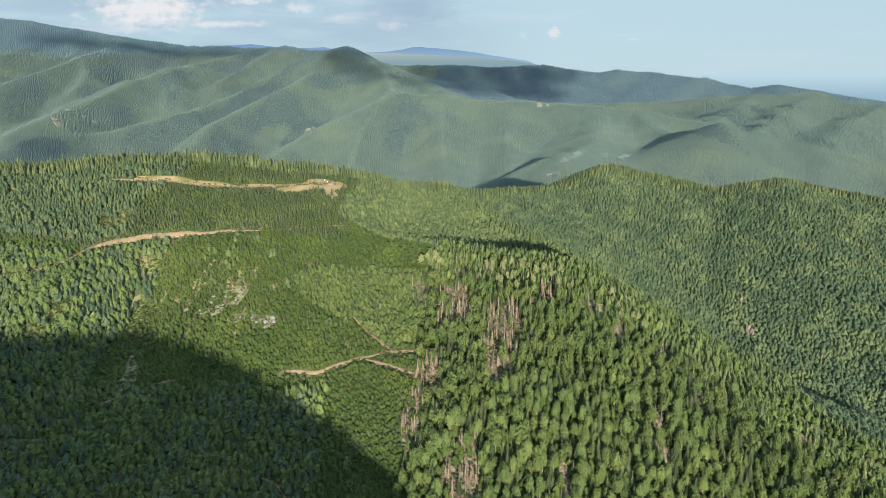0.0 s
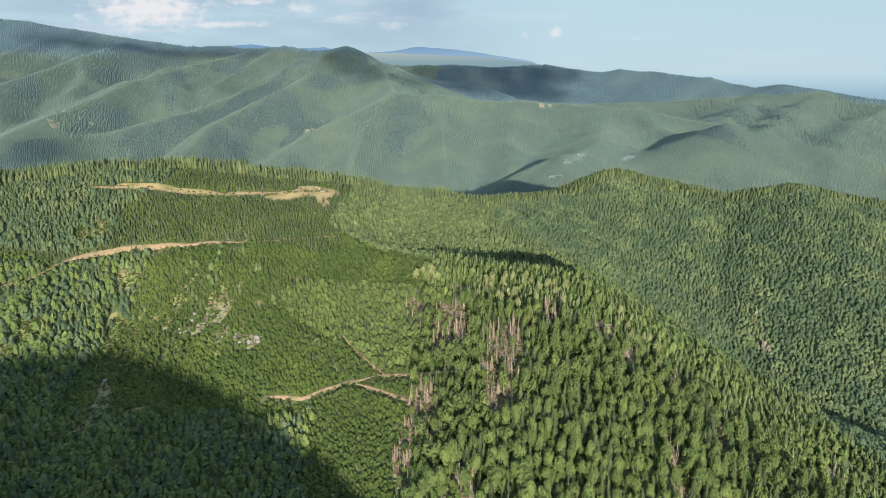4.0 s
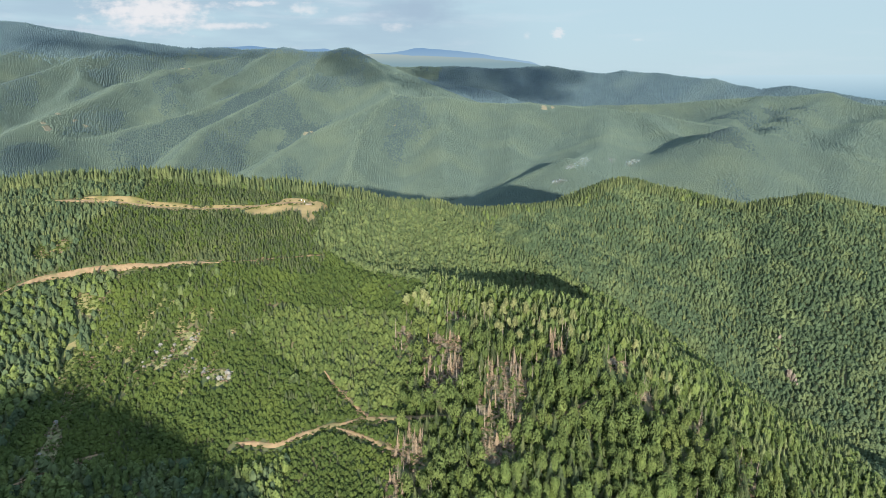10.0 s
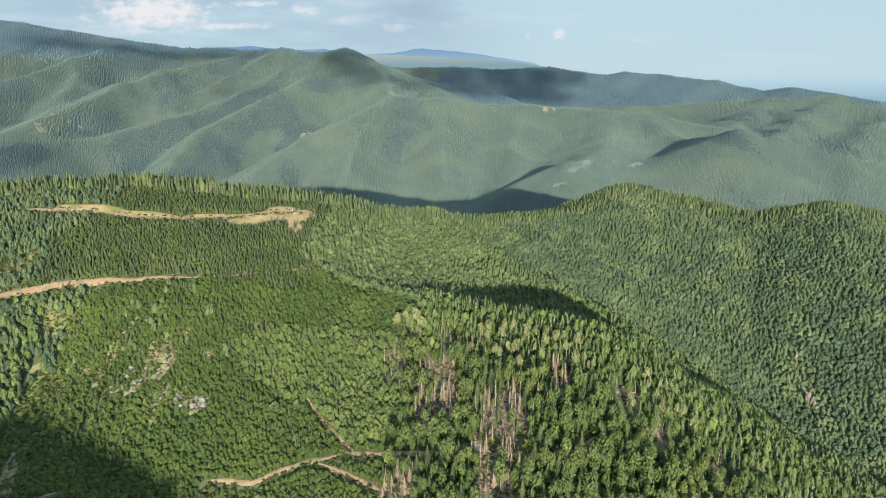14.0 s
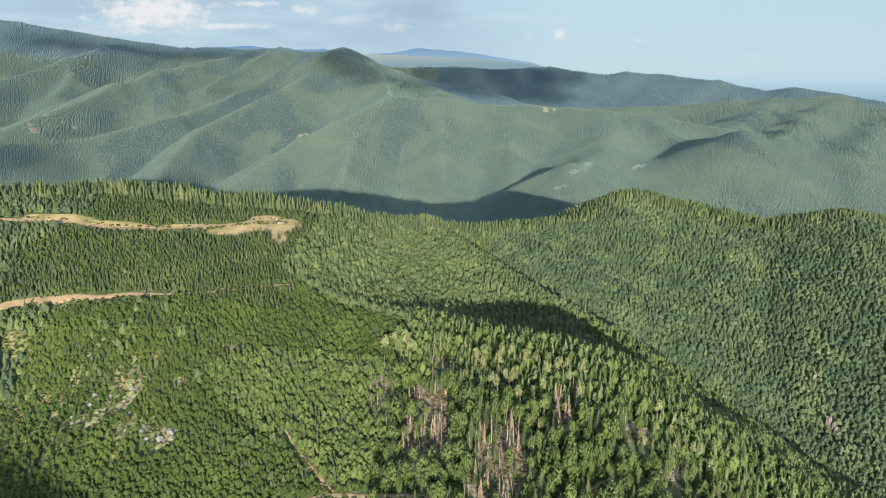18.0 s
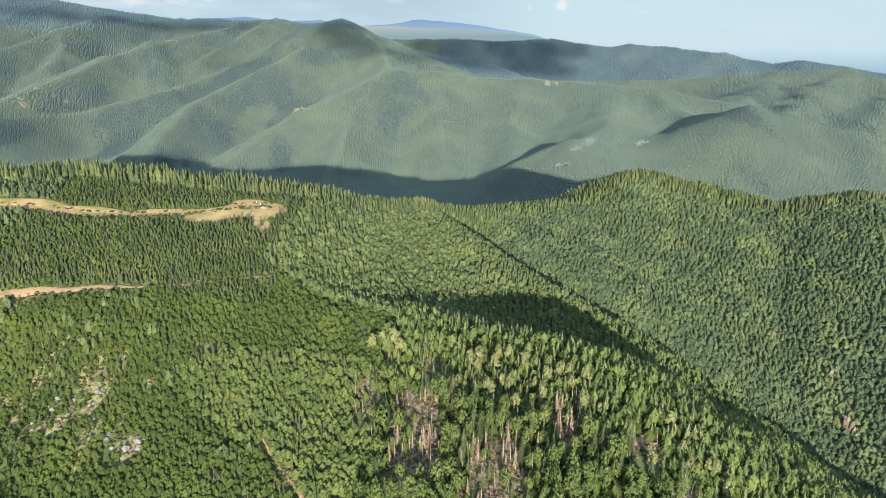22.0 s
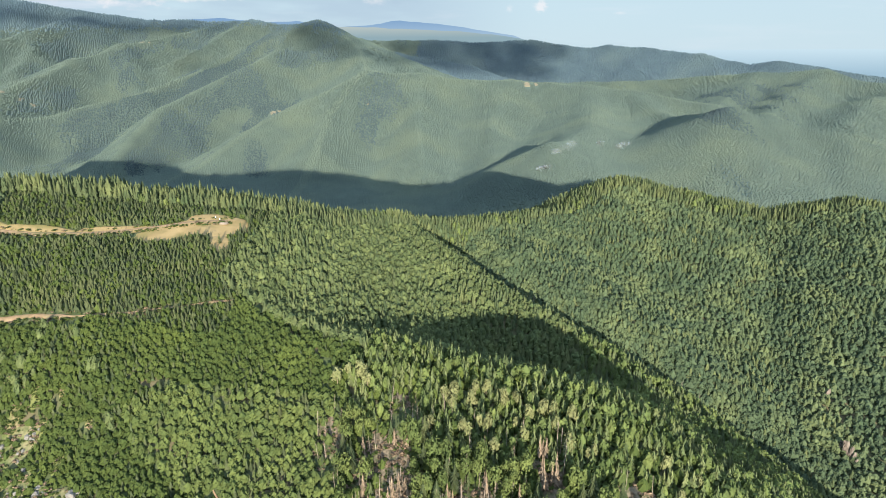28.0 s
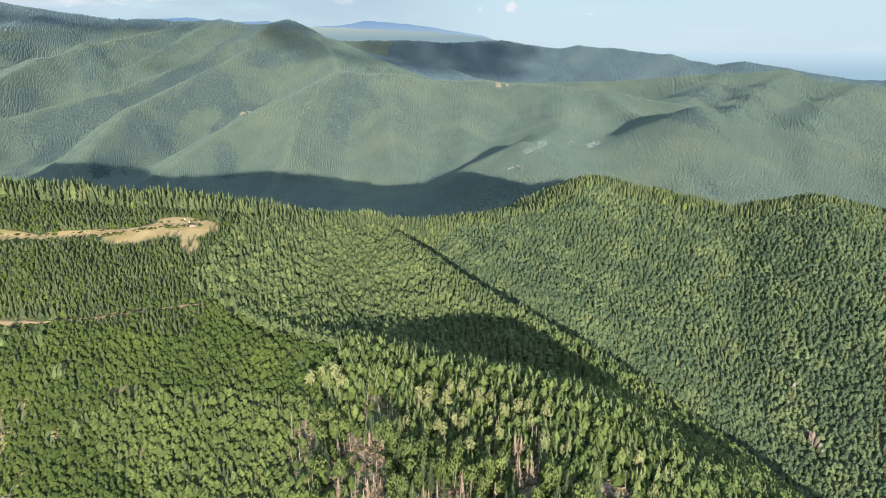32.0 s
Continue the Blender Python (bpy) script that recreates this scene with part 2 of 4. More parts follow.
# ridge lines from left to right: the near slopes lie to the right of their way
CREST = [(-1600, 460, -60, .45, .0006, .5), (-1300, 480, -45, .45, .0006, .5), (-800, 520, -46, .45, .0006, .5), (-640, 535, -74, .40, .0006, .5), (-520, 560, -98, .30, .0007, .5), (-340, 620, -90, .18, .0009, .5),
         (-250, 648, -103, .08, .0009, .5), (-170, 672, -120, .06, .0008, .5), (-90, 690, -130, .10, .0008, .5), (-10, 740, -137, .32, .0003, .5),
         (60, 800, -143, .36, .0002, .5), (110, 832, -121, .40, .0001, .5), (165, 822, -130, .42, 0, .5), (240, 805, -143, .42, 0, .5),
         (310, 800, -127, .42, 0, .5), (370, 790, -140, .42, 0, .5), (520, 770, -165, .42, 0, .5), (1300, 700, -220, .42, 0, .5)]
SPUR = [(-130, 520, -143, .45, .0008, .10), (-80, 500, -142, .42, .0010, .12), (-28, 480, -141, .40, .0012, .34), (33, 452, -140, .42, .0010, .56),
        (75, 440, -165, .45, .0006, .44), (113, 425, -193, .5, .0005, .26), (145, 408, -206, .5, .0004, .24), (185, 395, -223, .5, .0004, .25),
        (235, 375, -252, .5, .0004, .34), (310, 330, -285, .5, .0004, .4), (430, 250, -330, .5, 0, .4)]
RIB = [(-90, 690, -128, .28, .0004, .44), (-64, 657, -131, .30, .0004, .44), (-21, 625, -143, .34, .0004, .44), (17, 600, -158, .38, .0002, .46),
       (52, 585, -175, .42, 0, .46), (87, 573, -194, .45, 0, .46), (120, 556, -217, .45, 0, .46), (200, 500, -265, .45, 0, .5), (300, 400, -310, .45, 0, .5)]
SHOULDER = [(58, 440, -157, .62, 0, .55), (66, 505, -172, .60, 0, .5), (76, 588, -189, .64, 0, .5)]
REAR = [(-1500, -300, -53, .5, 0, .4), (-300, -260, -61, .5, 0, .42), (-205, -255, -57, .5, 0, .43), (-148, -250, -69, .5, 0, .44), (-95, -250, -81, .5, 0, .44), (-40, -250, -105, .5, 0, .44), (60, -250, -153, .5, 0, .44), (170, -255, -202, .5, 0, .4), (420, -300, -273, .5, 0, .4)]
FAR = [
    # the cone on the far bank, with its ribs
    [(300, 1560, -335, .40, 0, .34), (430, 1760, -242, .40, 0, .34), (545, 1900, -154, .44, 0, .36), (672, 1900, -180, .6, 0, .5), (800, 1860, -208, .55, 0, .5), (945, 1800, -245, .5, 0, .5), (1300, 1650, -330, .5, 0, .5)],
    [(545, 1900, -154, .45, 0, .5), (575, 1778, -212, .45, 0, .5), (600, 1600, -300, .45, 0, .5)],
    [(545, 1900, -154, .6, 0, .6), (480, 2200, -195, .5, 0, .5), (420, 2560, -150, .5, 0, .5)],
    # the long slope straight across the valley
    [(-900, 1700, -350, .6, 0, .6), (-760, 2050, -230, .6, 0, .6), (-640, 2180, -162, .6, 0, .6), (-560, 2350, -112, .6, 0, .55), (-500, 2500, -80, .55, 0, .5), (-380, 2600, -82, .52, 0, .4),
     (-222, 2600, -102, .5, 0, .4), (-65, 2600, -114, .5, 0, .4), (157, 2600, -122, .5, 0, .4), (369, 2560, -140, .5, 0, .4), (568, 2500, -166, .5, 0, .4), (722, 2400, -190, .5, 0, .5), (860, 2250, -250, .5, 0, .5)],
    [(-500, 2500, -78, .5, 0, .5), (-640, 2950, 5, .45, 0, .45), (-760, 3150, 60, .4, 0, .4), (-900, 3250, 115, .4, 0, .4)],
    # its ribs, from the bright one at its end to the small pyramid by the river
    [(-520, 2490, -86, .62, 0, .62), (-551, 2150, -186, .62, 0, .66), (-512, 1850, -270, .6, 0, .6), (-500, 1600, -350, .6, 0, .6)],
    [(-319, 2610, -96, .66, 0, .60), (-268, 2150, -204, .66, 0, .60), (-216, 1800, -285, .6, 0, .6), (-190, 1600, -350, .6, 0, .6)],
    [(2, 2600, -122, .48, 0, .66), (-42, 2200, -212, .48, 0, .66), (-40, 1850, -294, .6, 0, .6), (-30, 1650, -350, .6, 0, .6)],
    [(300, 2560, -140, .4, 0, .42), (270, 2250, -182, .36, 0, .42), (160, 1850, -214, .36, 0, .42), (108, 1700, -216, .46, 0, .42), (62, 1590, -270, .46, 0, .42)],
    [(108, 1700, -212, .6, 0, .6), (165, 1560, -270, .6, 0, .6)],
    [(470, 2520, -155, .6, 0, .6), (400, 2200, -235, .6, 0, .6), (330, 1950, -310, .6, 0, .6)],
    # spurs between the long slope and the high mountain
    [(-960, 2900, 0, .5, 0, .5), (-1007, 2700, -56, .62, 0, .5), (-1081, 2450, -124, .66, 0, .72), (-1126, 2200, -184, .70, 0, .72), (-1111, 2000, -246, .66, 0, .72), (-1062, 1800, -300, .6, 0, .5)],
    [(-1180, 3150, 20, .5, 0, .5), (-1253, 2850, -79, .66, 0, .72), (-1347, 2500, -150, .72, 0, .72), (-1457, 2350, -186, .78, 0, .72), (-1583, 2150, -236, .72, 0, .72), (-1630, 1950, -275, .6, 0, .5), (-1650, 1750, -330, .6, 0, .5)],
    [(-1520, 3450, 110, .5, 0, .5), (-1560, 3300, 78, .6, 0, .5), (-1682, 2950, 12, .46, 0, .72), (-1732, 2700, -45, .46, 0, .72), (-1707, 2350, -116, .46, 0, .72), (-1691, 2050, -165, .46, 0, .72), (-1653, 1850, -200, .6, 0, .5), (-1640, 1650, -300, .6, 0, .5)],
    [(-2185, 3500, 165, .5, 0, .5), (-2185, 3400, 150, .6, 0, .5), (-2144, 3000, 70, .46, 0, .72), (-2148, 2650, -10, .46, 0, .72), (-2147, 2450, -55, .46, 0, .72), (-2128, 2200, -112, .6, 0, .5), (-2100, 1900, -230, .6, 0, .5)],
    [(-2640, 3560, 230, .5, 0, .5), (-2600, 3200, 130, .62, 0, .5), (-2560, 2800, 30, .62, 0, .5), (-2500, 2450, -50, .62, 0, .5)],
    # side ribs of the spurs
    [(-1682, 2950, 10, .6, 0, .6), (-1520, 2760, -75, .6, 0, .6), (-1440, 2620, -150, .6, 0, .6)],
    [(-1732, 2700, -48, .6, 0, .6), (-1860, 2500, -120, .6, 0, .6), (-1900, 2300, -190, .6, 0, .6)],
    [(-1253, 2850, -82, .6, 0, .6), (-1190, 2620, -150, .6, 0, .6), (-1210, 2450, -215, .6, 0, .6)],
    [(-2144, 3000, 66, .6, 0, .6), (-2000, 2800, -15, .6, 0, .6), (-1950, 2620, -85, .6, 0, .6)],
    [(-720, 2150, -205, .6, 0, .6), (-800, 2000, -265, .6, 0, .6), (-790, 1850, -320, .6, 0, .6)],
    [(-1300, 3380, 120, .5, 0, .5), (-1360, 3100, 20, .6, 0, .6), (-1420, 2900, -50, .6, 0, .6)],
    [(-1080, 3320, 96, .5, 0, .5), (-1120, 3050, 20, .6, 0, .6)],
    # a second rib of the cone, and the ribs of its long right arm
    [(672, 1895, -180, .45, 0, .62), (580, 1790, -219, .42, 0, .62), (500, 1690, -246, .42, 0, .64), (445, 1600, -278, .45, 0, .6), (400, 1500, -340, .6, 0, .6)],
    [(800, 1860, -208, .6, 0, .6), (745, 1700, -270, .6, 0, .6), (700, 1560, -340, .6, 0, .6)],
    [(945, 1800, -245, .6, 0, .6), (900, 1640, -310, .6, 0, .6)],
    # the high mountain on the left
    [(-4200, 3300, 380, .50, 0, .4), (-3150, 3480, 300, .50, 0, .4), (-2850, 3520, 285, .50, 0, .4), (-2400, 3600, 205, .50, 0, .4), (-1985, 3680, 150, .50, 0, .4), (-1500, 3560, 132, .50, 0, .4),
     (-1240, 3400, 134, .50, 0, .4), (-1080, 3330, 102, .50, 0, .4), (-900, 3250, 116, .52, 0, .4), (-720, 3300, 45, .5, 0, .4), (-480, 3420, -40, .4, 0, .4), (-200, 3500, -90, .4, 0, .4)],
    # rolling hills on the right, with their ribs
    [(-72, 2900, -134, .5, 0, .4), (178, 2950, -134, .5, 0, .4), (626, 3000, -128, .5, 0, .4), (780, 2950, -110, .5, 0, .4), (977, 2850, -96, .5, 0, .4), (1153, 2800, -83, .5, 0, .4), (1240, 2700, -112, .5, 0, .4), (1332, 2600, -130, .5, 0, .4), (1700, 2500, -170, .5, 0, .4)],
    [(1153, 2800, -86, .27, 0, .5), (924, 2500, -150, .30, 0, .6), (804, 2300, -200, .3, 0, .6)],
    [(933, 2850, -98, .27, 0, .5), (776, 2600, -148, .30, 0, .6), (677, 2450, -185, .3, 0, .6)],
    [(1332, 2600, -126, .24, 0, .5), (1110, 2380, -165, .22, 0, .6), (985, 2200, -215, .22, 0, .6)],
    [(1560, 2520, -150, .27, 0, .5), (1350, 2250, -215, .3, 0, .6), (1250, 2080, -270, .3, 0, .6)],
    # the blue ridge far behind
    [(-923, 4250, 50, .5, 0, .4), (-471, 4200, 47, .5, 0, .4), (-181, 4180, 30, .5, 0, .4), (100, 4150, 48, .5, 0, .4), (238, 4130, 22, .5, 0, .4), (441, 4100, -2, .5, 0, .4), (538, 4080, 9, .5, 0, .4), (765, 4050, 0, .5, 0, .4),
     (1046, 4000, -34, .5, 0, .4), (1287, 3950, -86, .5, 0, .4), (1428, 3920, -70, .5, 0, .4), (1634, 3900, -100, .5, 0, .4), (1967, 3850, -156, .5, 0, .4), (2600, 3800, -215, .3, 0, .4)],
    [(538, 4080, 5, .5, 0, .5), (640, 3850, -75, .5, 0, .5), (700, 3650, -150, .5, 0, .5)],
    [(1046, 4000, -38, .5, 0, .5), (1080, 3800, -110, .5, 0, .5), (1100, 3600, -170, .5, 0, .5)],
]
GULLY = [(-42, 692), (-8, 653), (28, 624), (62, 609), (98, 596), (135, 577), (175, 545), (230, 480)]


def beside(x, y, pts):
    """Distance to a line in plan."""
    best = np.full(np.shape(x), 1e4)
    for (x0, y0), (x1, y1) in zip(pts, pts[1:]):
        dx, dy = x1 - x0, y1 - y0
        u = np.clip(((x - x0) * dx + (y - y0) * dy) / (dx * dx + dy * dy), 0, 1)
        best = np.minimum(best, np.hypot(x - x0 - u * dx, y - y0 - u * dy))
    return best


def land(x, y):
    """Height of the ground in metres, the camera's start being about zero."""
    x, y = np.asarray(x, float), np.asarray(y, float)
    wx, wy = x + 14 * rough(x, y, 160, 3, 5), y + 14 * rough(x, y, 160, 3, 9)
    floor_near = -300 - 0.02 * np.abs(x) + 0 * y
    near = blend([tent(wx, wy, CREST), tent(wx, wy, SPUR, 9, .0016), tent(wx, wy, RIB, 9), tent(wx, wy, SHOULDER, 7), tent(x, y, REAR), floor_near], 5.0)
    # hollow that comes down on the left of the slope
    hx = -292 + 0.12 * (y - 420)
    near = near - 26 * np.exp(-((x - hx) / 42) ** 2) * np.exp(-((y - 430) / 75) ** 2)
    # steep bank below the middle track
    s = np.clip((482 - y) / 45, 0, 1)
    near = near - 15 * s * s * (3 - 2 * s) * np.exp(-((x + 215) / 75) ** 2)
    # the shaded pocket between spur and rib
    near = near - 17 * np.exp(-((x - 12) / 42) ** 2 - ((y - 537) / 34) ** 2)
    # the gully behind the rib
    near = near - 20 * np.exp(-(beside(x, y, GULLY) / 20) ** 2)
    near = near + 2.2 * rough(x, y, 45, 3, 2)
    fx, fy = x + 20 * rough(x, y, 330, 3, 21), y + 20 * rough(x, y, 330, 3, 27)
    floor_far = -390 + 0.05 * np.maximum(0, y - 2600) + 0 * x
    plain = -330 + 0.068 * np.clip(y - 2600, 0, 3000) + 0 * x
    far = blend([tent(fx, fy, r, 16, even=True) for r in FAR] + [floor_far, plain], 13.0) + 2.4
    far = far + 5 * rough(x, y, 300, 3, 31) - np.interp(x, [-600, 0], [9, 6]) * np.abs(rough(fx, y * 0.3, 85, 2, 39)) + np.interp(x, [-600, 0], [0.5, 3.5])
    w = np.clip((y - 1050) / 350, 0, 1)
    w = w * w * (3 - 2 * w)
    return near * (1 - w) + far * w



# ---- making meshes ----
def mesh_from(name, verts, faces, mat, smooth=False):
    """A mesh of triangles or of quads, from arrays."""
    me = bpy.data.meshes.new(name)
    verts, faces = np.asarray(verts, np.float32), np.asarray(faces, np.int32)
    k = faces.shape[1]
    me.vertices.add(len(verts))
    me.vertices.foreach_set("co", verts.ravel())
    me.loops.add(faces.size)
    me.loops.foreach_set("vertex_index", faces.ravel())
    me.polygons.add(len(faces))
    me.polygons.foreach_set("loop_start", np.arange(0, faces.size, k, dtype=np.int32))
    me.polygons.foreach_set("use_smooth", np.full(len(faces), smooth))
    me.update(calc_edges=True)
    me.materials.append(mat)
    return me


def joined(parts):
    """Several (verts, faces) as one."""
    vs, fs, n = [], [], 0
    for v, f in parts:
        vs.append(v)
        fs.append(np.asarray(f) + n)
        n += len(v)
    return np.concatenate(vs), np.concatenate(fs)


def sow(protos, x, y, z, height, width, rng):
    """One mesh's worth of many trees: unit prototypes, each scaled, turned and set down."""
    vs, fs, n = [], [], 0
    pick = rng.integers(0, len(protos), len(x))
    turn = rng.uniform(0, 2 * math.pi, len(x))
    for k, (pv, pf) in enumerate(protos):
        i = np.flatnonzero(pick == k)
        if not len(i):
            continue
        c, s = np.cos(turn[i])[:, None], np.sin(turn[i])[:, None]
        vx = (pv[:, 0] * c - pv[:, 1] * s) * width[i][:, None] + x[i][:, None]
        vy = (pv[:, 0] * s + pv[:, 1] * c) * width[i][:, None] + y[i][:, None]
        vz = pv[:, 2] * height[i][:, None] + z[i][:, None]
        vs.append(np.stack([vx, vy, vz], -1).reshape(-1, 3))
        fs.append((pf[None] + (np.arange(len(i)) * len(pv))[:, None, None]).reshape(-1, 3) + n)
        n += len(i) * len(pv)
    return np.concatenate(vs), np.concatenate(fs)


def trunk_shape(top, r0, r1, sides=5, lean=0.0, rings=2):
    """A tapered stem from below the ground to the given height."""
    vs, fs = [], []
    for k in range(rings + 1):
        u = k / rings
        for a in range(sides):
            w = 2 * math.pi * a / sides
            r = r0 + (r1 - r0) * u
            vs.append((r * math.cos(w) + lean * u * u, r * math.sin(w), -0.06 + (top + 0.06) * u))
    for k in range(rings):
        for a in range(sides):
            p, q = k * sides + a, k * sides + (a + 1) % sides
            fs += [(p, q, q + sides), (p, q + sides, p + sides)]
    return np.array(vs), np.array(fs)


def leaves_shape(rng, count, size, low=0.25, top=1.0, wide=0.5, lobes=5):
    """A broad crown of loose leaf clumps round a few lobes; height 1, width 2 * wide."""
    ctr = [(0, 0, (low + top) / 2 + 0.06, wide * 0.72, (top - low) * 0.46)]
    for k in range(lobes):
        a = 2 * math.pi * (k + rng.uniform(-.3, .3)) / lobes
        d = wide * rng.uniform(0.35, 0.6)
        ctr.append((d * math.cos(a), d * math.sin(a), low + (top - low) * rng.uniform(0.3, 0.75), wide * rng.uniform(0.38, 0.55), (top - low) * rng.uniform(0.2, 0.3)))
    vs, fs = [], []
    for i in range(count):
        cx, cy, cz, r, h = ctr[rng.integers(0, len(ctr)) if i % 3 else 0]
        d = rng.normal(size=3)
        d[2] = abs(d[2]) * 0.9 - 0.25 if i % 5 else d[2]
        d /= np.linalg.norm(d)
        rr = rng.uniform(0.78, 1.08)
        p = np.array([cx + d[0] * r * rr, cy + d[1] * r * rr, cz + d[2] * h * rr])
        nrm = d + rng.normal(size=3) * 0.28
        nrm /= np.linalg.norm(nrm)
        e1 = np.cross(nrm, rng.normal(size=3))
        e1 /= np.linalg.norm(e1)
        e2 = np.cross(nrm, e1)
        s = size * rng.uniform(0.7, 1.3)
        for w in (0.0, 2.1, 4.2):
            w += rng.uniform(-.4, .4)
            q = (e1 * math.cos(w) + e2 * math.sin(w)) * s * rng.uniform(0.8, 1.2)
            vs.append((p[0] + q[0], p[1] + q[1], p[2] + q[2] * 0.8))
        fs.append((3 * i, 3 * i + 1, 3 * i + 2))
    return np.array(vs), np.array(fs)


def needles_shape(rng, tiers, per, low=0.12, wide=0.5):
    """A spruce crown: tiers of drooping boughs, each a bent blade; height 1."""
    vs, fs = [], []
    for t in range(tiers):
        u = t / (tiers - 1)
        z = low + (0.93 - low) * u
        r = wide * (1 - u) ** 0.7 * rng.uniform(0.85, 1.1) + 0.03
        n = max(3, round(per * (1 - 0.5 * u)))
        off = rng.uniform(0, 6.3)
        for k in range(n):
            a = off + 2 * math.pi * (k + rng.uniform(-.25, .25)) / n
            rr, hw = r * rng.uniform(0.6, 1.25), 0.72 * math.pi / n
            dz = 1.25 * (0.93 - low) / tiers
            b = len(vs)
            vs += [(0, 0, z + dz), (rr * 0.8 * math.cos(a - hw), rr * 0.8 * math.sin(a - hw), z + dz * 0.1),
                   (rr * math.cos(a), rr * math.sin(a), z - dz * rng.uniform(0.2, 0.55)), (rr * 0.8 * math.cos(a + hw), rr * 0.8 * math.sin(a + hw), z + dz * 0.1)]
            fs += [(b, b + 1, b + 2), (b, b + 2, b + 3)]
    b = len(vs)
    vs += [(0, 0, 1.0), (0.05, 0, 0.86), (-0.03, 0.04, 0.86), (-0.03, -0.04, 0.86)]
    fs += [(b, b + 1, b + 2), (b, b + 2, b + 3), (b, b + 3, b + 1)]
    return np.array(vs), np.array(fs)


def core_shape(rng, wide=0.42, sides=6, low=0.0, point=0.0):
    """The closed, lumpy inside of a leafy crown; height 1. point: how far it narrows to a tip."""
    vs, fs = [], []
    levels = [(1.0, low), (1.08 - 0.25 * point, low + 0.34), (0.72 - 0.25 * point, low + 0.68)]
    for k, (r, z) in enumerate(levels):
        off = rng.uniform(0, 1)
        for a in range(sides):
            w = 2 * math.pi * (a + 0.5 * k + off + rng.uniform(-.2, .2)) / sides
            q = wide * r * rng.uniform(0.72, 1.22)
            vs.append((q * math.cos(w), q * math.sin(w), z + rng.uniform(-.08, .08)))
    vs.append((rng.uniform(-.06, .06), rng.uniform(-.06, .06), 1.0))
    for k in range(2):
        for a in range(sides):
            p, q = k * sides + a, k * sides + (a + 1) % sides
            fs += [(p, q, q + sides), (p, q + sides, p + sides)]
    fs += [(2 * sides + a, 2 * sides + (a + 1) % sides, len(vs) - 1) for a in range(sides)]
    return np.array(vs), np.array(fs)


def skirts_shape(rng, tiers, sides=6, low=0.04, wide=0.5):
    """A young spruce: overlapping skirts of boughs with ragged hems; height 1."""
    vs, fs = [], []
    for k in range(tiers):
        u = k / tiers
        z, top = low + (0.95 - low) * u, low + (0.95 - low) * min(1.0, u + 1.7 / tiers)
        r = wide * (1 - u) ** 0.85 * rng.uniform(0.85, 1.1) + 0.03
        b, off = len(vs), rng.uniform(0, 6.3)
        vs.append((rng.uniform(-.02, .02), rng.uniform(-.02, .02), top if k < tiers - 1 else 1.0))
        for a in range(sides):
            w = off + 2 * math.pi * (a + rng.uniform(-.25, .25)) / sides
            q = r * (rng.uniform(0.95, 1.25) if a % 2 else rng.uniform(0.55, 0.8))
            vs.append((q * math.cos(w), q * math.sin(w), z + (0.0 if a % 2 else 0.06) + rng.uniform(-.03, .03)))
        fs += [(b, b + 1 + a, b + 1 + (a + 1) % sides) for a in range(sides)]
    return np.array(vs), np.array(fs)


def part(name, me, parent, label=""):
    ob = new(name, me)
    ob.parent = parent
    if label:
        ob["label"] = label
    return ob


# ---- ground: one sheet from behind the camera to the far plain ----
ROWS = np.concatenate([np.arange(-900, -100, 25), np.arange(-100, 1000, 6), np.arange(1000, 1500, 12), np.arange(1500, 2800, 9), np.arange(2800, 4851, 18)]).astype(float)
COLS = np.linspace(0, 1, 420)
left, right = np.minimum(-950, -0.98 * ROWS - 250), np.maximum(800, 0.74 * ROWS + 250)
GX = left[:, None] + (right - left)[:, None] * COLS[None]
GY = np.repeat(ROWS[:, None], len(COLS), 1)
GZ = land(GX, GY)
idx = np.arange(GX.size).reshape(GX.shape)
quads = np.stack([idx[:-1, :-1], idx[:-1, 1:], idx[1:, 1:], idx[1:, :-1]], -1).reshape(-1, 4)
ground = new("ground", mesh_from("ground", np.stack([GX, GY, GZ], -1).reshape(-1, 3), quads, M_GROUND, True))
ground.data.materials.append(M_FARHAZED)
ground.data.materials.append(M_FARSHADED)
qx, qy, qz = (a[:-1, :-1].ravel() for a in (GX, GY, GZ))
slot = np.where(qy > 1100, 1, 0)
# mountain tops and the far ridge get the tone with cloud shade in it
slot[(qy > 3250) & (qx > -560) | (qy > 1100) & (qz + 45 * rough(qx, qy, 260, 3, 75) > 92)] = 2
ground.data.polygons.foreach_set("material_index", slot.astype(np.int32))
tagged(ground, "mountain forest floor of brown earth and undergrowth", "ground", kind="structure")


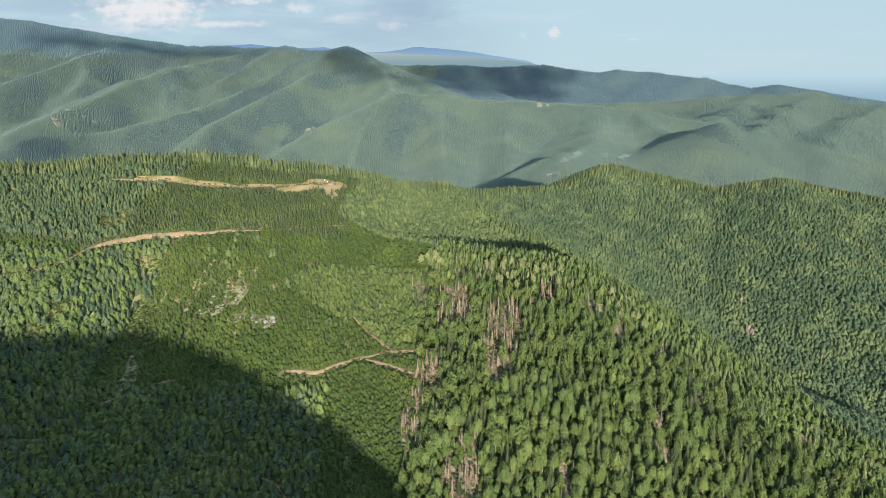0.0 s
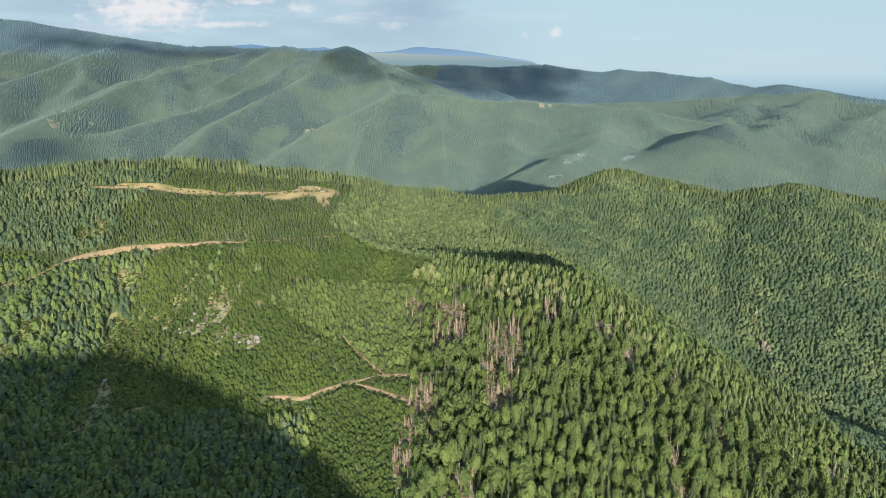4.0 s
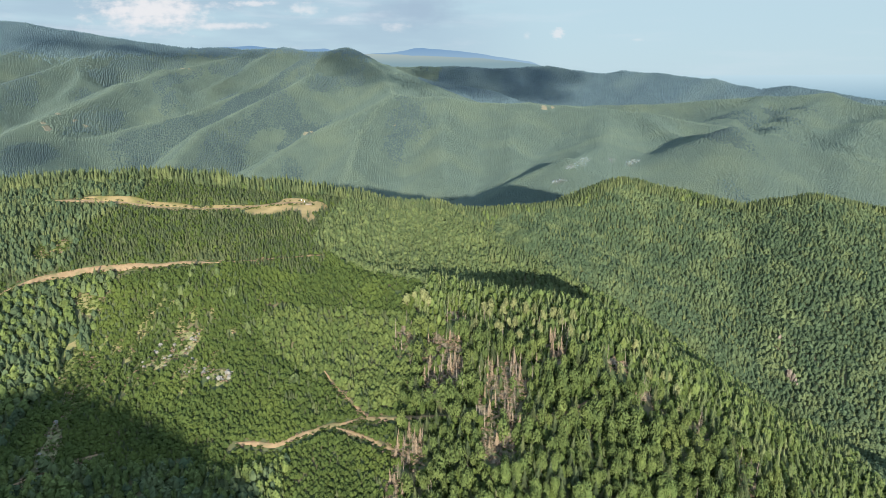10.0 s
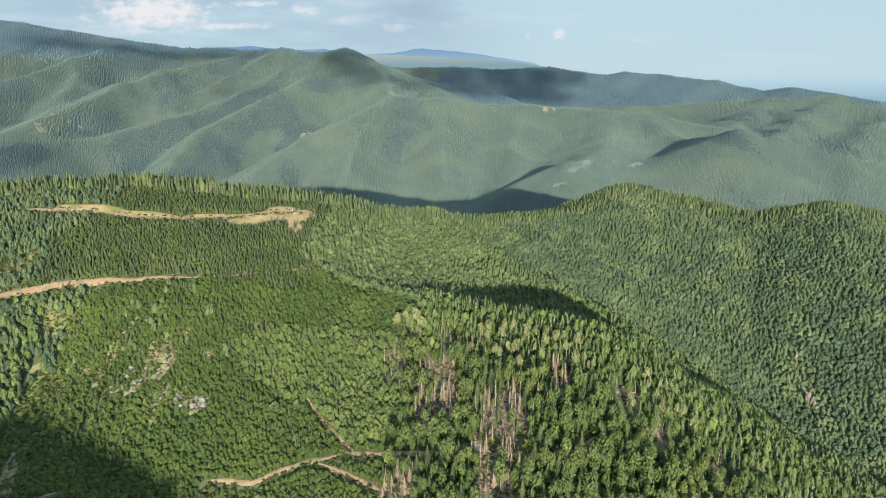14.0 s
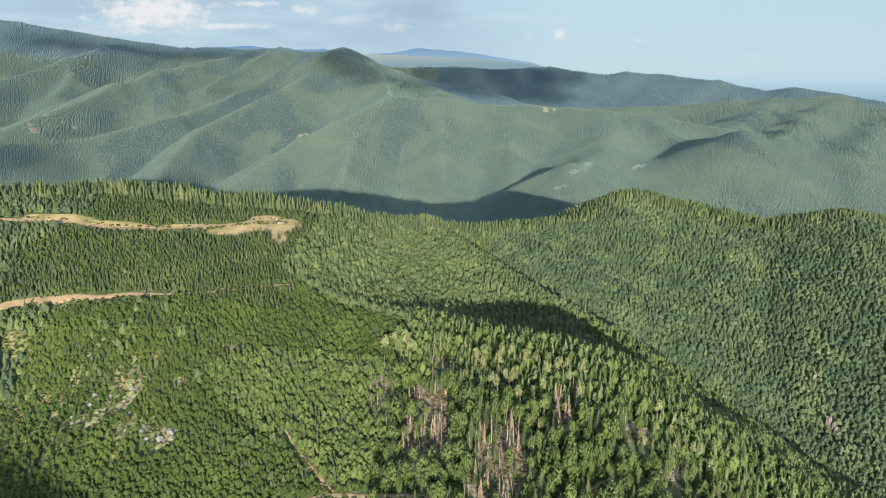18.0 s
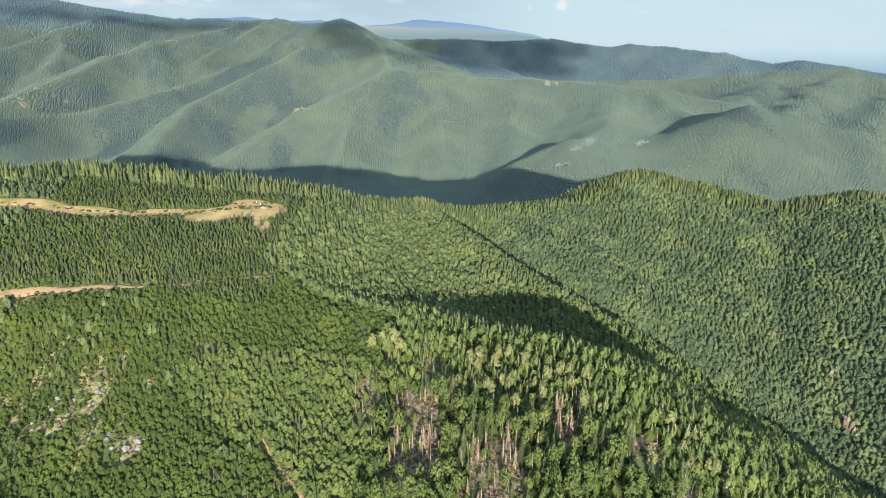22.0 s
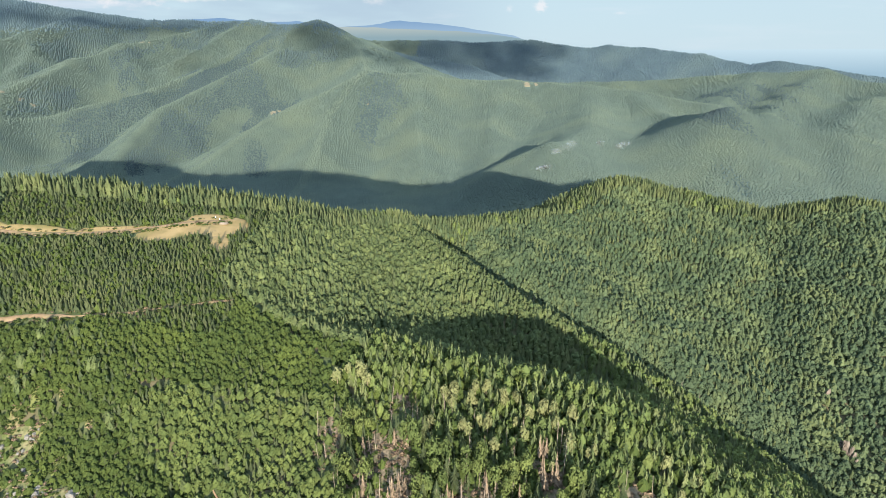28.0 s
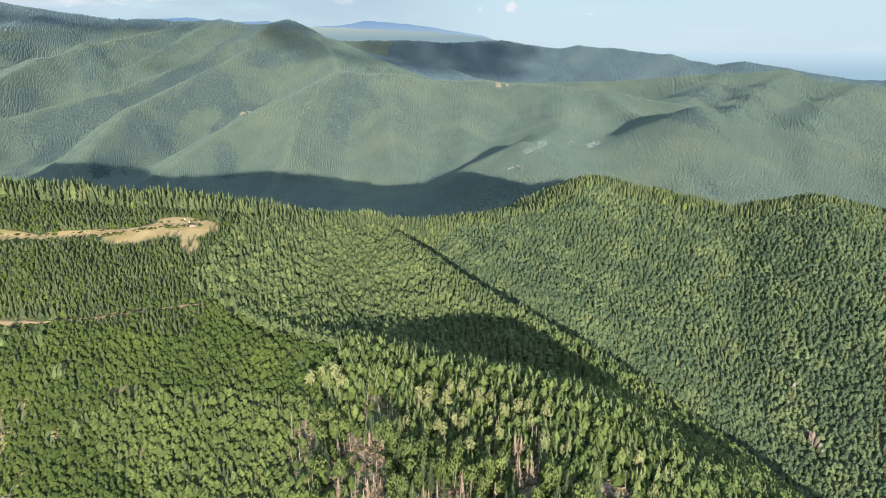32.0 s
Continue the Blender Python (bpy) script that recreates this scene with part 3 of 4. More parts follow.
# ---- tracks and clearings ----
def ribbon(name, pts, width, mat, lift=0.5, label="", category="track"):
    """A track of the given width laid over the ground along a line."""
    line = []
    for (x0, y0), (x1, y1) in zip(pts, pts[1:]):
        n = max(2, int(math.hypot(x1 - x0, y1 - y0) / 3))
        line += [(x0 + (x1 - x0) * k / n, y0 + (y1 - y0) * k / n) for k in range(n)]
    line.append(pts[-1])
    p = np.array(line)
    for _ in range(3):
        p[1:-1] = (p[:-2] + 2 * p[1:-1] + p[2:]) / 4
    d = np.gradient(p, axis=0)
    d /= np.linalg.norm(d, axis=1)[:, None] + 1e-9
    nrm = np.stack([-d[:, 1], d[:, 0]], -1)
    w = width * (1 + 0.6 * rough(p[:, 0], p[:, 1], 9, 3, 41)) / 2
    w = w * np.clip(np.minimum(np.arange(len(p)), np.arange(len(p))[::-1]) / 5 + 0.35, 0, 1)
    across = np.linspace(-1, 1, 5)
    q = p[:, None] + nrm[:, None] * (across[None, :, None] * w[:, None, None])
    z = land(q[..., 0], q[..., 1]) + lift - 0.35 * across[None] ** 4
    v = np.concatenate([q, z[..., None]], -1)
    i = np.arange(v.shape[0] * 5).reshape(-1, 5)
    f = np.stack([i[:-1, :-1], i[1:, :-1], i[1:, 1:], i[:-1, 1:]], -1).reshape(-1, 4)
    ob = new(name, mesh_from(name, v.reshape(-1, 3), f, mat, True))
    return tagged(ob, label, category, kind="structure")


TRACKS = {
    "upper": ([(-388, 555), (-355, 557), (-315, 558), (-290, 563), (-262, 577), (-238, 590), (-212, 606), (-186, 622)], 4),
    "middle": ([(-350, 458), (-328, 475), (-309, 489), (-286, 499), (-252, 503), (-226, 504)], 4.0),
    "middle_west": ([(-450, 408), (-401, 423), (-385, 427), (-362, 437), (-350, 458)], 2.0),
    "middle_east": ([(-226, 504), (-199, 510), (-177, 521), (-150, 536)], 1.7),
    "low": ([(-158, 380), (-151, 381), (-135, 381), (-122, 390), (-109, 396), (-86, 398), (-67, 395), (-43, 391)], 2.7),
    "low_east": ([(-43, 391), (-20, 384), (12, 381), (24, 384), (40, 393)], 2.4),
    "branch": ([(-86, 399), (-103, 414), (-112, 422), (-122, 432)], 1.9),
    "loop": ([(-105, 395), (-89, 389), (-72, 380), (-61, 372), (-47, 363)], 2.2),
    "valley": ([(-275, 345), (-257, 355), (-234, 367)], 1.8),
    "bottom": ([(-313, 315), (-281, 324)], 1.5),
    "bottom_east": ([(-180, 317), (-158, 316), (-138, 311), (-130, 304), (-118, 285)], 1.3),
}
for key, (pts, wide_) in TRACKS.items():
    ribbon("track_" + key, pts, wide_, M_ROAD, label="bare pale earth forest track along the slope")


def near_track(x, y, pts):
    """Distance to a line, and how far in front of it (towards lower y) a point lies."""
    best, front = np.full(x.shape, 1e4), np.zeros(x.shape)
    for (x0, y0), (x1, y1) in zip(pts, pts[1:]):
        dx, dy = x1 - x0, y1 - y0
        u = np.clip(((x - x0) * dx + (y - y0) * dy) / (dx * dx + dy * dy), 0, 1)
        d = np.hypot(x - x0 - u * dx, y - y0 - u * dy)
        f = (y0 + u * dy) - y
        front = np.where(d < best, f, front)
        best = np.minimum(best, d)
    return best, front


def patch(name, cx, cy, rx, ry, turn, mat, label, category, lift=0.45, seed=0, uneven=0.75):
    """A bare patch of uneven outline lying on the ground."""
    rings, sides = 7, 36
    c, s = math.cos(turn), math.sin(turn)
    vs = []
    for k in range(rings + 1):
        for a in range(sides):
            w = 2 * math.pi * a / sides
            e = 1 + uneven * float(rough(np.array(math.cos(w) * 3 + seed * 7.7), np.array(math.sin(w) * 3), 2.0, 3, seed))
            px, py = rx * e * math.cos(w) * k / rings, ry * e * math.sin(w) * k / rings
            vs.append((cx + px * c - py * s, cy + px * s + py * c))
    v = np.array(vs)
    z = land(v[:, 0], v[:, 1]) + lift
    z[-sides:] -= lift + 0.3
    fs = []
    for k in range(rings):
        for a in range(sides):
            p, q = k * sides + a, k * sides + (a + 1) % sides
            fs.append((p, q, q + sides, p + sides))
    ob = new(name, mesh_from(name, np.column_stack([v, z]), np.array(fs), mat, True))
    return tagged(ob, label, category, kind="structure")


# bare patches: centre, half sizes, turn
CLEARINGS = [(-196, 608, 26, 19, 0.5), (-214, 592, 30, 14, 0.5), (-252, 583, 25, 7, 0.5), (-335, 562, 34, 6.5, 0.03), (-290, 568, 22, 5.5, 0.28), (-182, 586, 7, 12, 0.4)]
SLASH = [(-47, 430, 15, 22, 0.1), (-9, 405, 15, 17, 0.2), (-11, 376, 11, 14, 0), (-28, 312, 13, 15, 0.3), (-57, 372, 9, 8, 0), (-62, 345, 6, 16, 0.1), (20, 425, 6, 9, 0),
         (-74, 452, 7, 10, 0.3), (-44, 466, 6, 5, 0), (112, 374, 5, 13, 0.2), (84, 340, 4, 16, 0.2), (52, 418, 8, 5, 0), (140, 360, 4, 12, 0.2), (30, 300, 4, 14, 0.1), (94, 393, 5, 4, 0), (66, 402, 6, 4, 0.1), (181, 375, 6, 6, 0.2)]
GRASSY = [(-283, 423, 13, 22, 0.4), (-343, 383, 9, 7, 0), (-268, 400, 7, 9, 0), (-255, 458, 6, 9, 0.3), (-302, 466, 12, 6, 0.2), (-347, 495, 14, 10, 0.4), (-338, 402, 10, 9, 0), (-284, 432, 5, 6, 0.3), (-262, 424, 4, 7, 0), (-226, 452, 4, 6, 0.2), (-212, 448, 3, 5, 0), (-243, 428, 3, 8, 0.4), (-196, 436, 3, 4, 0), (-248, 470, 4, 5, 0), (-270, 446, 4, 5, 0.5), (-205, 412, 3, 6, 0.2), (-240, 415, 6, 10, 0), (-255, 440, 5, 8, 0.4)]
STONY = [(-219, 442, 9, 9, 0.2), (-230, 428, 13, 6, 0.5), (-186, 421, 11, 6, 0), (-265, 371, 8, 15, 0.5), (-207, 425, 5, 9, 0), (-224, 436, 3, 6, 0.3), (-214, 446, 3, 4, 0), (-195, 424, 4, 4, 0), (-236, 438, 3, 4, 0), (-272, 385, 4, 8, 0.3), (-258, 360, 4, 9, 0.2)]
patch_rng = np.random.default_rng(3)
GRASSY += [(float(a), float(b), float(c), float(c * d), float(e)) for a, b, c, d, e in zip(patch_rng.uniform(-300, -185, 22), patch_rng.uniform(398, 472, 22), patch_rng.uniform(1.2, 3.2, 22), patch_rng.uniform(1.2, 2.4, 22), patch_rng.uniform(0, 0.8, 22))]
for k, (cx, cy, rx, ry, w) in enumerate(CLEARINGS):
    patch("meadow", cx, cy, rx, ry, w, M_MEADOW, "dry straw-coloured meadow on the crest beside the track", "meadow", seed=k, uneven=0.3)
for k, (cx, cy, rx, ry, w) in enumerate(SLASH):
    patch("felled_patch", cx, cy, rx, ry, w, M_SLASH, "bare brown slash where trees were felled", "bare ground", seed=k + 10)
for k, (cx, cy, rx, ry, w) in enumerate(GRASSY):
    patch("grass_patch", cx, cy, rx, ry, w, M_GRASS, "yellow-green grassy gap in the forest", "grass", seed=k + 30)
for k, (cx, cy, rx, ry, w) in enumerate(STONY):
    patch("stony_patch", cx, cy, rx, ry, w, M_STONY, "stony bare slope with pale rubble", "scree", seed=k + 40)


def bare(x, y, grow=1.0, only=None):
    """True where a bare patch lies."""
    hit = np.zeros(x.shape, bool)
    for cx, cy, rx, ry, w in only or CLEARINGS + SLASH + GRASSY + STONY:
        one = (cx, cy, rx, ry, w)
        front = 0.0 if one in CLEARINGS else 6.0 if one in SLASH else 3.0     # no trees just below, so that the patch lies open
        dx, dy = x - cx, (y - cy + front) * ry / (ry + front)
        u, v = dx * math.cos(w) + dy * math.sin(w), -dx * math.sin(w) + dy * math.cos(w)
        hit |= (u / (rx * grow)) ** 2 + (v / (ry * grow)) ** 2 < 1
    return hit


# ---- forest ----
rng = np.random.default_rng(7)
BROAD = [joined([leaves_shape(rng, 300, 0.070, low=0.12, lobes=7), trunk_shape(0.55, 0.025, 0.012, 4, 0, 1)]) for _ in range(6)]
GROVE = [joined([core_shape(rng, 0.38, 7), leaves_shape(rng, 34, 0.13, low=0.05, lobes=5)]) for _ in range(9)]
THICKET = [joined([core_shape(rng, 0.40, 6, point=0.3 * (k % 3)), leaves_shape(rng, 16, 0.14, low=0.05, lobes=5)]) for k in range(9)]
YOUNG = [joined([core_shape(rng, 0.42, 6, point=0.4 * (k % 2)), leaves_shape(rng, 14, 0.15, low=0.0, lobes=5)]) for k in range(8)]
SPRUCE = [skirts_shape(rng, 5, 7) for _ in range(9)]
SAPLING = [skirts_shape(rng, 3, 6, 0.0) for _ in range(7)]


def far_shape(rings, sides=5):
    """A far tree's crown: a closed, uneven cone or dome."""
    vs, fs = [], []
    for r, z in rings:
        for a in range(sides):
            w = 2 * math.pi * (a + rng.uniform(-.2, .2)) / sides
            k = r * rng.uniform(0.8, 1.2)
            vs.append((k * math.cos(w), k * math.sin(w), z * rng.uniform(0.9, 1.1)))
    vs.append((0, 0, 1.0))
    for k in range(len(rings) - 1):
        for a in range(sides):
            p, q = k * sides + a, k * sides + (a + 1) % sides
            fs += [(p, q, q + sides), (p, q + sides, p + sides)]
    b = (len(rings) - 1) * sides
    fs += [(b + a, b + (a + 1) % sides, len(vs) - 1) for a in range(sides)]
    return np.array(vs), np.array(fs)


FAR_CONE = [far_shape([(0.5, 0.0)]) for _ in range(6)]
FAR_DOME = [far_shape([(0.60, 0.0)], 5) for _ in range(9)]


def lattice(x0, x1, y0, y1, step):
    """Uneven scatter: a staggered lattice, well shaken."""
    xs, ys = np.arange(x0, x1, step), np.arange(y0, y1, step * 0.87)
    x, y = np.meshgrid(xs, ys)
    x = x + (np.arange(len(ys)) % 2)[:, None] * step * 0.5
    x = x + rng.uniform(-.42, .42, x.shape) * step
    y = y + rng.uniform(-.42, .42, y.shape) * step
    return x.ravel(), y.ravel()


def crest_y(x):
    return np.interp(x, [k[0] for k in CREST], [k[1] for k in CREST])


STAND = [(-174, 461), (-158, 475), (-120, 476), (-78, 468), (-58, 447), (-56, 405), (-86, 402), (-114, 424), (-159, 441)]   # outline of the lighter young stand


def inside(x, y, ring):
    """True within a closed outline."""
    hit = np.zeros(x.shape, bool)
    for (x0, y0), (x1, y1) in zip(ring, ring[1:] + ring[:1]):
        if y0 != y1:
            hit ^= ((y0 > y) != (y1 > y)) & (x < x0 + (x1 - x0) * (y - y0) / (y1 - y0))
    return hit


def zone(x, y):
    """Which wood grows at a place: 0 none, 1 tall wood of the spur, 2 young wood, 3 plantation,
    4 wood of the dome, 5 crest spruces, 6 wood of the bowl, 7 valley wood, 8 left spruces, 9 spruces behind the spur,
    10 tall spruces on the spur's crest, 11 the lighter young stand."""
    k = 9 * rough(x, y, 40, 3, 51)
    spur_y = np.interp(x, [p[0] for p in SPUR], [p[1] for p in SPUR])
    mid_y = np.interp(x, [p[0] for p in TRACKS["middle"][0]], [p[1] for p in TRACKS["middle"][0]])
    z = np.full(x.shape, 2)
    z[inside(x + 0.4 * k, y + 0.4 * k, STAND)] = 11
    z[(x + k < -120) & (y < 372 + 0.12 * (x + 120) + k)] = 7
    z[(x + k < -290) & (y < mid_y - 8)] = 7
    z[(y > mid_y) & (x < -150)] = 3
    dome = (y > 540 - 0.55 * (x + 150) + k) & (x > -165)
    z[dome] = 4
    z[(x > -66 + k) & (y < spur_y + 14)] = 1
    z[(x > -66 + k) & (y >= spur_y + 14) & (x > -20)] = 4
    rib_y = np.interp(x, [p[0] for p in RIB], [p[1] for p in RIB])
    z[(x > -30) & (y > rib_y + 10)] = 6
    z[(x > 170) & (y > spur_y + 20)] = 6
    z[(x > 48 + k) & (y > spur_y + 14) & (y < rib_y + 12) & (x < 200)] = 9
    z[(x > -70 + k) & (np.abs(y - spur_y + 10) < 28 + 0.5 * k)] = 10
    z[(x < -335 + 2 * k) & (y > mid_y + 6)] = 8
    c = crest_y(x)
    z[(y > c - 22 + k) & (x < 20)] = 5
    z[(y > c - 12 + k) & (x >= 20)] = 5
    z[(y > c + 60)] = 0
    return z


# narrow breaks between stands of different age
GAPS = [[(-149, 541), (-142, 545), (-133, 524), (-115, 516), (-88, 492), (-78, 485)], [(-173, 468), (-165, 473), (-146, 473), (-128, 468), (-114, 472), (-91, 469)],
        [(-499, 550), (-439, 501), (-389, 469), (-369, 451)], [(-165, 560), (-140, 590), (-120, 625)], [(-300, 440), (-285, 420), (-270, 395)]]


def keep_clear(x, y):
    ok = ~bare(x, y, 0.92) | ((rng.uniform(0, 1, x.shape) < 0.14) & ~bare(x, y, 0.92, only=CLEARINGS))
    for key, (pts, w) in TRACKS.items():
        d, f = near_track(x, y, pts)
        ok &= (d > w * 0.62) & ~((f > 0) & (d < w * 0.62 + {"upper": 5.0, "middle": 4.5, "low": 3.6, "loop": 3.0, "branch": 2.0, "middle_west": 4.0, "valley": 2.5}.get(key, 1.5)))
    for pts in GAPS:
        ok &= beside(x, y, pts) > 1.4
    return ok


WOODS = collections.defaultdict(list)   # kind -> list of (x, y, height, width)


def plant(which, step, kinds):
    """Plants one zone; kinds: (share, kind, height low, high, crown width to height)."""
    x, y = lattice(-760, 640, 265, 900, step)
    m = (x > -0.93 * y - 30) & (x < 0.66 * y + 40) & (zone(x, y) == which)
    x, y = x[m], y[m]
    m = keep_clear(x, y)
    x, y = x[m], y[m]
    u = rng.uniform(0, 1, len(x)) * 0.75 + 0.25 * (rough(x, y, 35, 3, 61) * 0.9 + 0.5)
    acc = 0
    for share, kind, h0, h1, wide in kinds:
        i = (u >= acc) & (u < acc + share)
        acc += share
        h = rng.uniform(h0, h1, i.sum()) * (1 + 0.30 * rough(x[i], y[i], 22, 3, 65))
        WOODS[kind].append(np.column_stack([x[i], y[i], h, h * wide * rng.uniform(0.85, 1.2, i.sum())]))


plant(1, 5.2, [(0.62, "beech", 9, 16, 0.44), (0.36, "tall_spruce", 9, 16, 0.36)])
plant(1, 4.2, [(1.0, "young", 4.0, 7.0, 0.85)])
plant(10, 4.0, [(1.0, "young", 3.5, 6.0, 0.9)])
plant(2, 2.25, [(0.84, "young", 1.9, 4.2, 1.12), (0.12, "sapling", 3.0, 5.2, 0.58), (0.04, "dome", 4.5, 7.5, 0.75)])
plant(11, 2.6, [(0.78, "light_young", 2.6, 5.6, 1.0), (0.18, "sapling", 3.8, 6.8, 0.52), (0.04, "dome", 5.5, 8.5, 0.75)])
plant(3, 2.2, [(0.40, "young", 1.9, 3.7, 1.1), (0.60, "sapling", 2.8, 5.0, 0.64)])
plant(4, 3.5, [(0.62, "dome", 4.2, 6.4, 1.05), (0.38, "spruce", 5.5, 8.5, 0.56)])
plant(5, 3.2, [(0.88, "spruce", 6.0, 9.5, 0.52), (0.12, "grove", 6, 8, 0.75)])
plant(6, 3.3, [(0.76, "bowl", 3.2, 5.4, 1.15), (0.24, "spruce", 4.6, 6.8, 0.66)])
plant(7, 3.9, [(0.50, "grove", 5.0, 8.5, 0.86), (0.32, "bowl", 5, 8, 0.9), (0.18, "spruce", 7, 10, 0.48)])
plant(8, 3.3, [(0.50, "spruce", 5.0, 7.5, 0.56), (0.50, "bowl", 4.5, 6.5, 0.95)])
plant(9, 3.7, [(0.60, "spruce", 5.5, 8.0, 0.56), (0.38, "grove", 5, 7.5, 0.85)])
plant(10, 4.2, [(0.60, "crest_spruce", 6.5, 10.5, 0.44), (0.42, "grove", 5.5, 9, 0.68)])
# steep banks of the gully carry a close growth
x, y = lattice(-60, 260, 440, 720, 2.6)
m = (beside(x, y, GULLY) < 26) & (rng.uniform(0, 1, len(x)) < 0.8)
WOODS["bowl"].append(np.column_stack([x[m], y[m], rng.uniform(3.0, 5.2, m.sum()), rng.uniform(3.2, 5.0, m.sum())]))
for kind in WOODS:
    WOODS[kind] = np.concatenate(WOODS[kind])
# the spruces on the western crest are taller
t = WOODS["spruce"]
tall = (t[:, 1] > crest_y(t[:, 0]) - 26) & (t[:, 0] < 0)
gain = 1 + rng.uniform(0.05, 0.6, tall.sum()) * np.clip((-110 - t[tall, 0]) / 90, 0, 1)
t[tall, 2] *= gain
t[tall, 3] *= np.sqrt(gain)

STUFF = {"beech": (BROAD, M_BROAD, "beech_forest", "dense green broadleaf forest with rounded leafy crowns"),
         "grove": (GROVE, M_BROAD, "mixed_forest", "continuous green broadleaf canopy on the mountain slopes"),
         "bowl": (THICKET, M_BOWL, "slope_forest", "darker mixed forest on the slope across the ravine"),
         "young": (YOUNG, M_YOUNG, "young_forest", "dense young broadleaf regrowth covering the slope"),
         "dome": (GROVE, M_DOME, "rounded_forest", "low rounded broadleaf crowns covering the domed hill"),
         "light_young": (YOUNG, M_LIGHT, "light_young_forest", "lighter yellow-green young broadleaf stand on the slope"),
         "spruce": (SPRUCE, M_SPRUCE, "spruce_forest", "grey-green spruce forest with pointed crowns"),
         "crest_spruce": ([needles_shape(rng, 11, 7, 0.05) for _ in range(6)], M_SUNSPRUCE, "spur_spruces", "close-set spruces along the crest of the spur, coloured as sunlit"),
         "tall_spruce": ([needles_shape(rng, 12, 7, 0.06) for _ in range(6)], M_SPRUCE, "tall_spruce_forest", "tall grey-green spruces among the beeches of the spur"),
         "sapling": (SAPLING, M_SPRUCE, "spruce_saplings", "young spruce saplings in a dense plantation")}
# the nearest trees of the spur stand as single trees
single = {}
for kind in ("beech", "tall_spruce"):
    t = WOODS[kind]
    close = np.flatnonzero((t[:, 0] > -70) & (t[:, 0] < 190) & (t[:, 1] < 450) & (t[:, 2] > 12))
    close = close[np.argsort(np.hypot(t[close, 0] - 40, t[close, 1] - 230))][:290]
    single[kind] = t[close]
    WOODS[kind] = np.delete(t, close, 0)
for kind, (protos, mat, name, label) in STUFF.items():
    t = WOODS[kind]
    v, f = sow(protos, t[:, 0], t[:, 1], land(t[:, 0], t[:, 1]), t[:, 2], t[:, 3], rng)
    tagged(new(name, mesh_from(name, v, f, mat)), label, "forest", kind="stuff")


def tree_set(name, count, crown, stem, leaf, label, category, group, places):
    """Single trees, each a stem and a crown, a few shapes shared among them."""
    shapes = [(mesh_from("crown", *crown(k), leaf), mesh_from("trunk", *stem(k), M_BARK)) for k in range(count)]
    for n, (x, y, h, w) in enumerate(places):
        c, s = shapes[n % count]
        ob = new(name)
        part("trunk", s, ob)
        part("crown", c, ob)
        ob.location = (x, y, float(land(x, y)))
        ob.scale = (w, w, h)
        ob.rotation_euler = (0, 0, rng.uniform(0, 6.28))
        tagged(ob, label, category, group=group)


def limbed(rng_, top, r0):
    """A stem with a few limbs."""
    parts = [trunk_shape(top, r0, r0 * 0.35, 6, 0.02, 3)]
    for k in range(5):
        v, f = trunk_shape(0.34, r0 * 0.4, r0 * 0.12, 4, 0.0, 1)
        a, z = rng_.uniform(0, 6.28), rng_.uniform(0.3, 0.6)
        tilt = rng_.uniform(0.5, 0.9)
        vx = v[:, 0] + v[:, 2] * math.sin(tilt)
        v = np.column_stack([vx * math.cos(a) - v[:, 1] * math.sin(a), vx * math.sin(a) + v[:, 1] * math.cos(a), z + v[:, 2] * math.cos(tilt) * 0.6])
        parts.append((v, f))
    return joined(parts)


tree_set("beech_tree", 7, lambda k: leaves_shape(rng, 1150, 0.044, low=0.10, lobes=10), lambda k: limbed(rng, 0.7, 0.03), M_BROAD,
         "tall green beech tree with a dense leafy crown", "tree", "trees of the spur", single["beech"])
tree_set("spruce_tree", 6, lambda k: needles_shape(rng, 20, 12, 0.08), lambda k: trunk_shape(0.9, 0.028, 0.008, 6, 0, 3), M_SPRUCE,
         "tall grey-green spruce with drooping boughs", "tree", "spruces of the spur", single["tall_spruce"])

# far pastures and scars, then the far woods
FAR_BARE = [(-1648, 2112, 13, 20, 0.2), (-1672, 2126, 8, 10, 0), (-1703, 2240, 9, 12, 0), (-1657, 2267, 5, 12, 0), (-1625, 2280, 8, 7, 0), (-834, 2420, 10, 12, 0), (-812, 2436, 6, 8, 0.5), (-770, 2470, 4, 8, 0),
            (-460, 2286, 3.5, 6, 0), (57, 2582, 14, 16, 0), (90, 2588, 7, 10, 0), (-1650, 3045, 12, 9, 0.4), (-1622, 3060, 7, 6, 0.2)]
for k, (cx, cy, rx, ry, w) in enumerate(FAR_BARE):
    patch("far_pasture", cx, cy, rx, ry, w, M_FARMEADOW, "small pale clearing in the far mountain woods", "pasture", lift=1.5, seed=k + 60, uneven=1.1)


def far_bare(x, y):
    gone = np.zeros(x.shape, bool)
    for cx, cy, rx, ry, w in FAR_BARE:
        gone |= ((x - cx) / rx) ** 2 + ((y - cy + 12) / (ry + 12)) ** 2 < 1
    return gone


# the wooded valley under the flight
vx, vy = lattice(-620, 520, -40, 272, 8.0)
m = (vy < 262) | (np.abs(vx) > 0.9 * vy)
vx, vy = vx[m], vy[m]
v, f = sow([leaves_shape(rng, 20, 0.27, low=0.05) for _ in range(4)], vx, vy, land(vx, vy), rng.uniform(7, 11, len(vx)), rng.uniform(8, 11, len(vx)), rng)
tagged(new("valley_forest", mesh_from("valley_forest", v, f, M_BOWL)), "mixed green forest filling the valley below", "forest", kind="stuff")

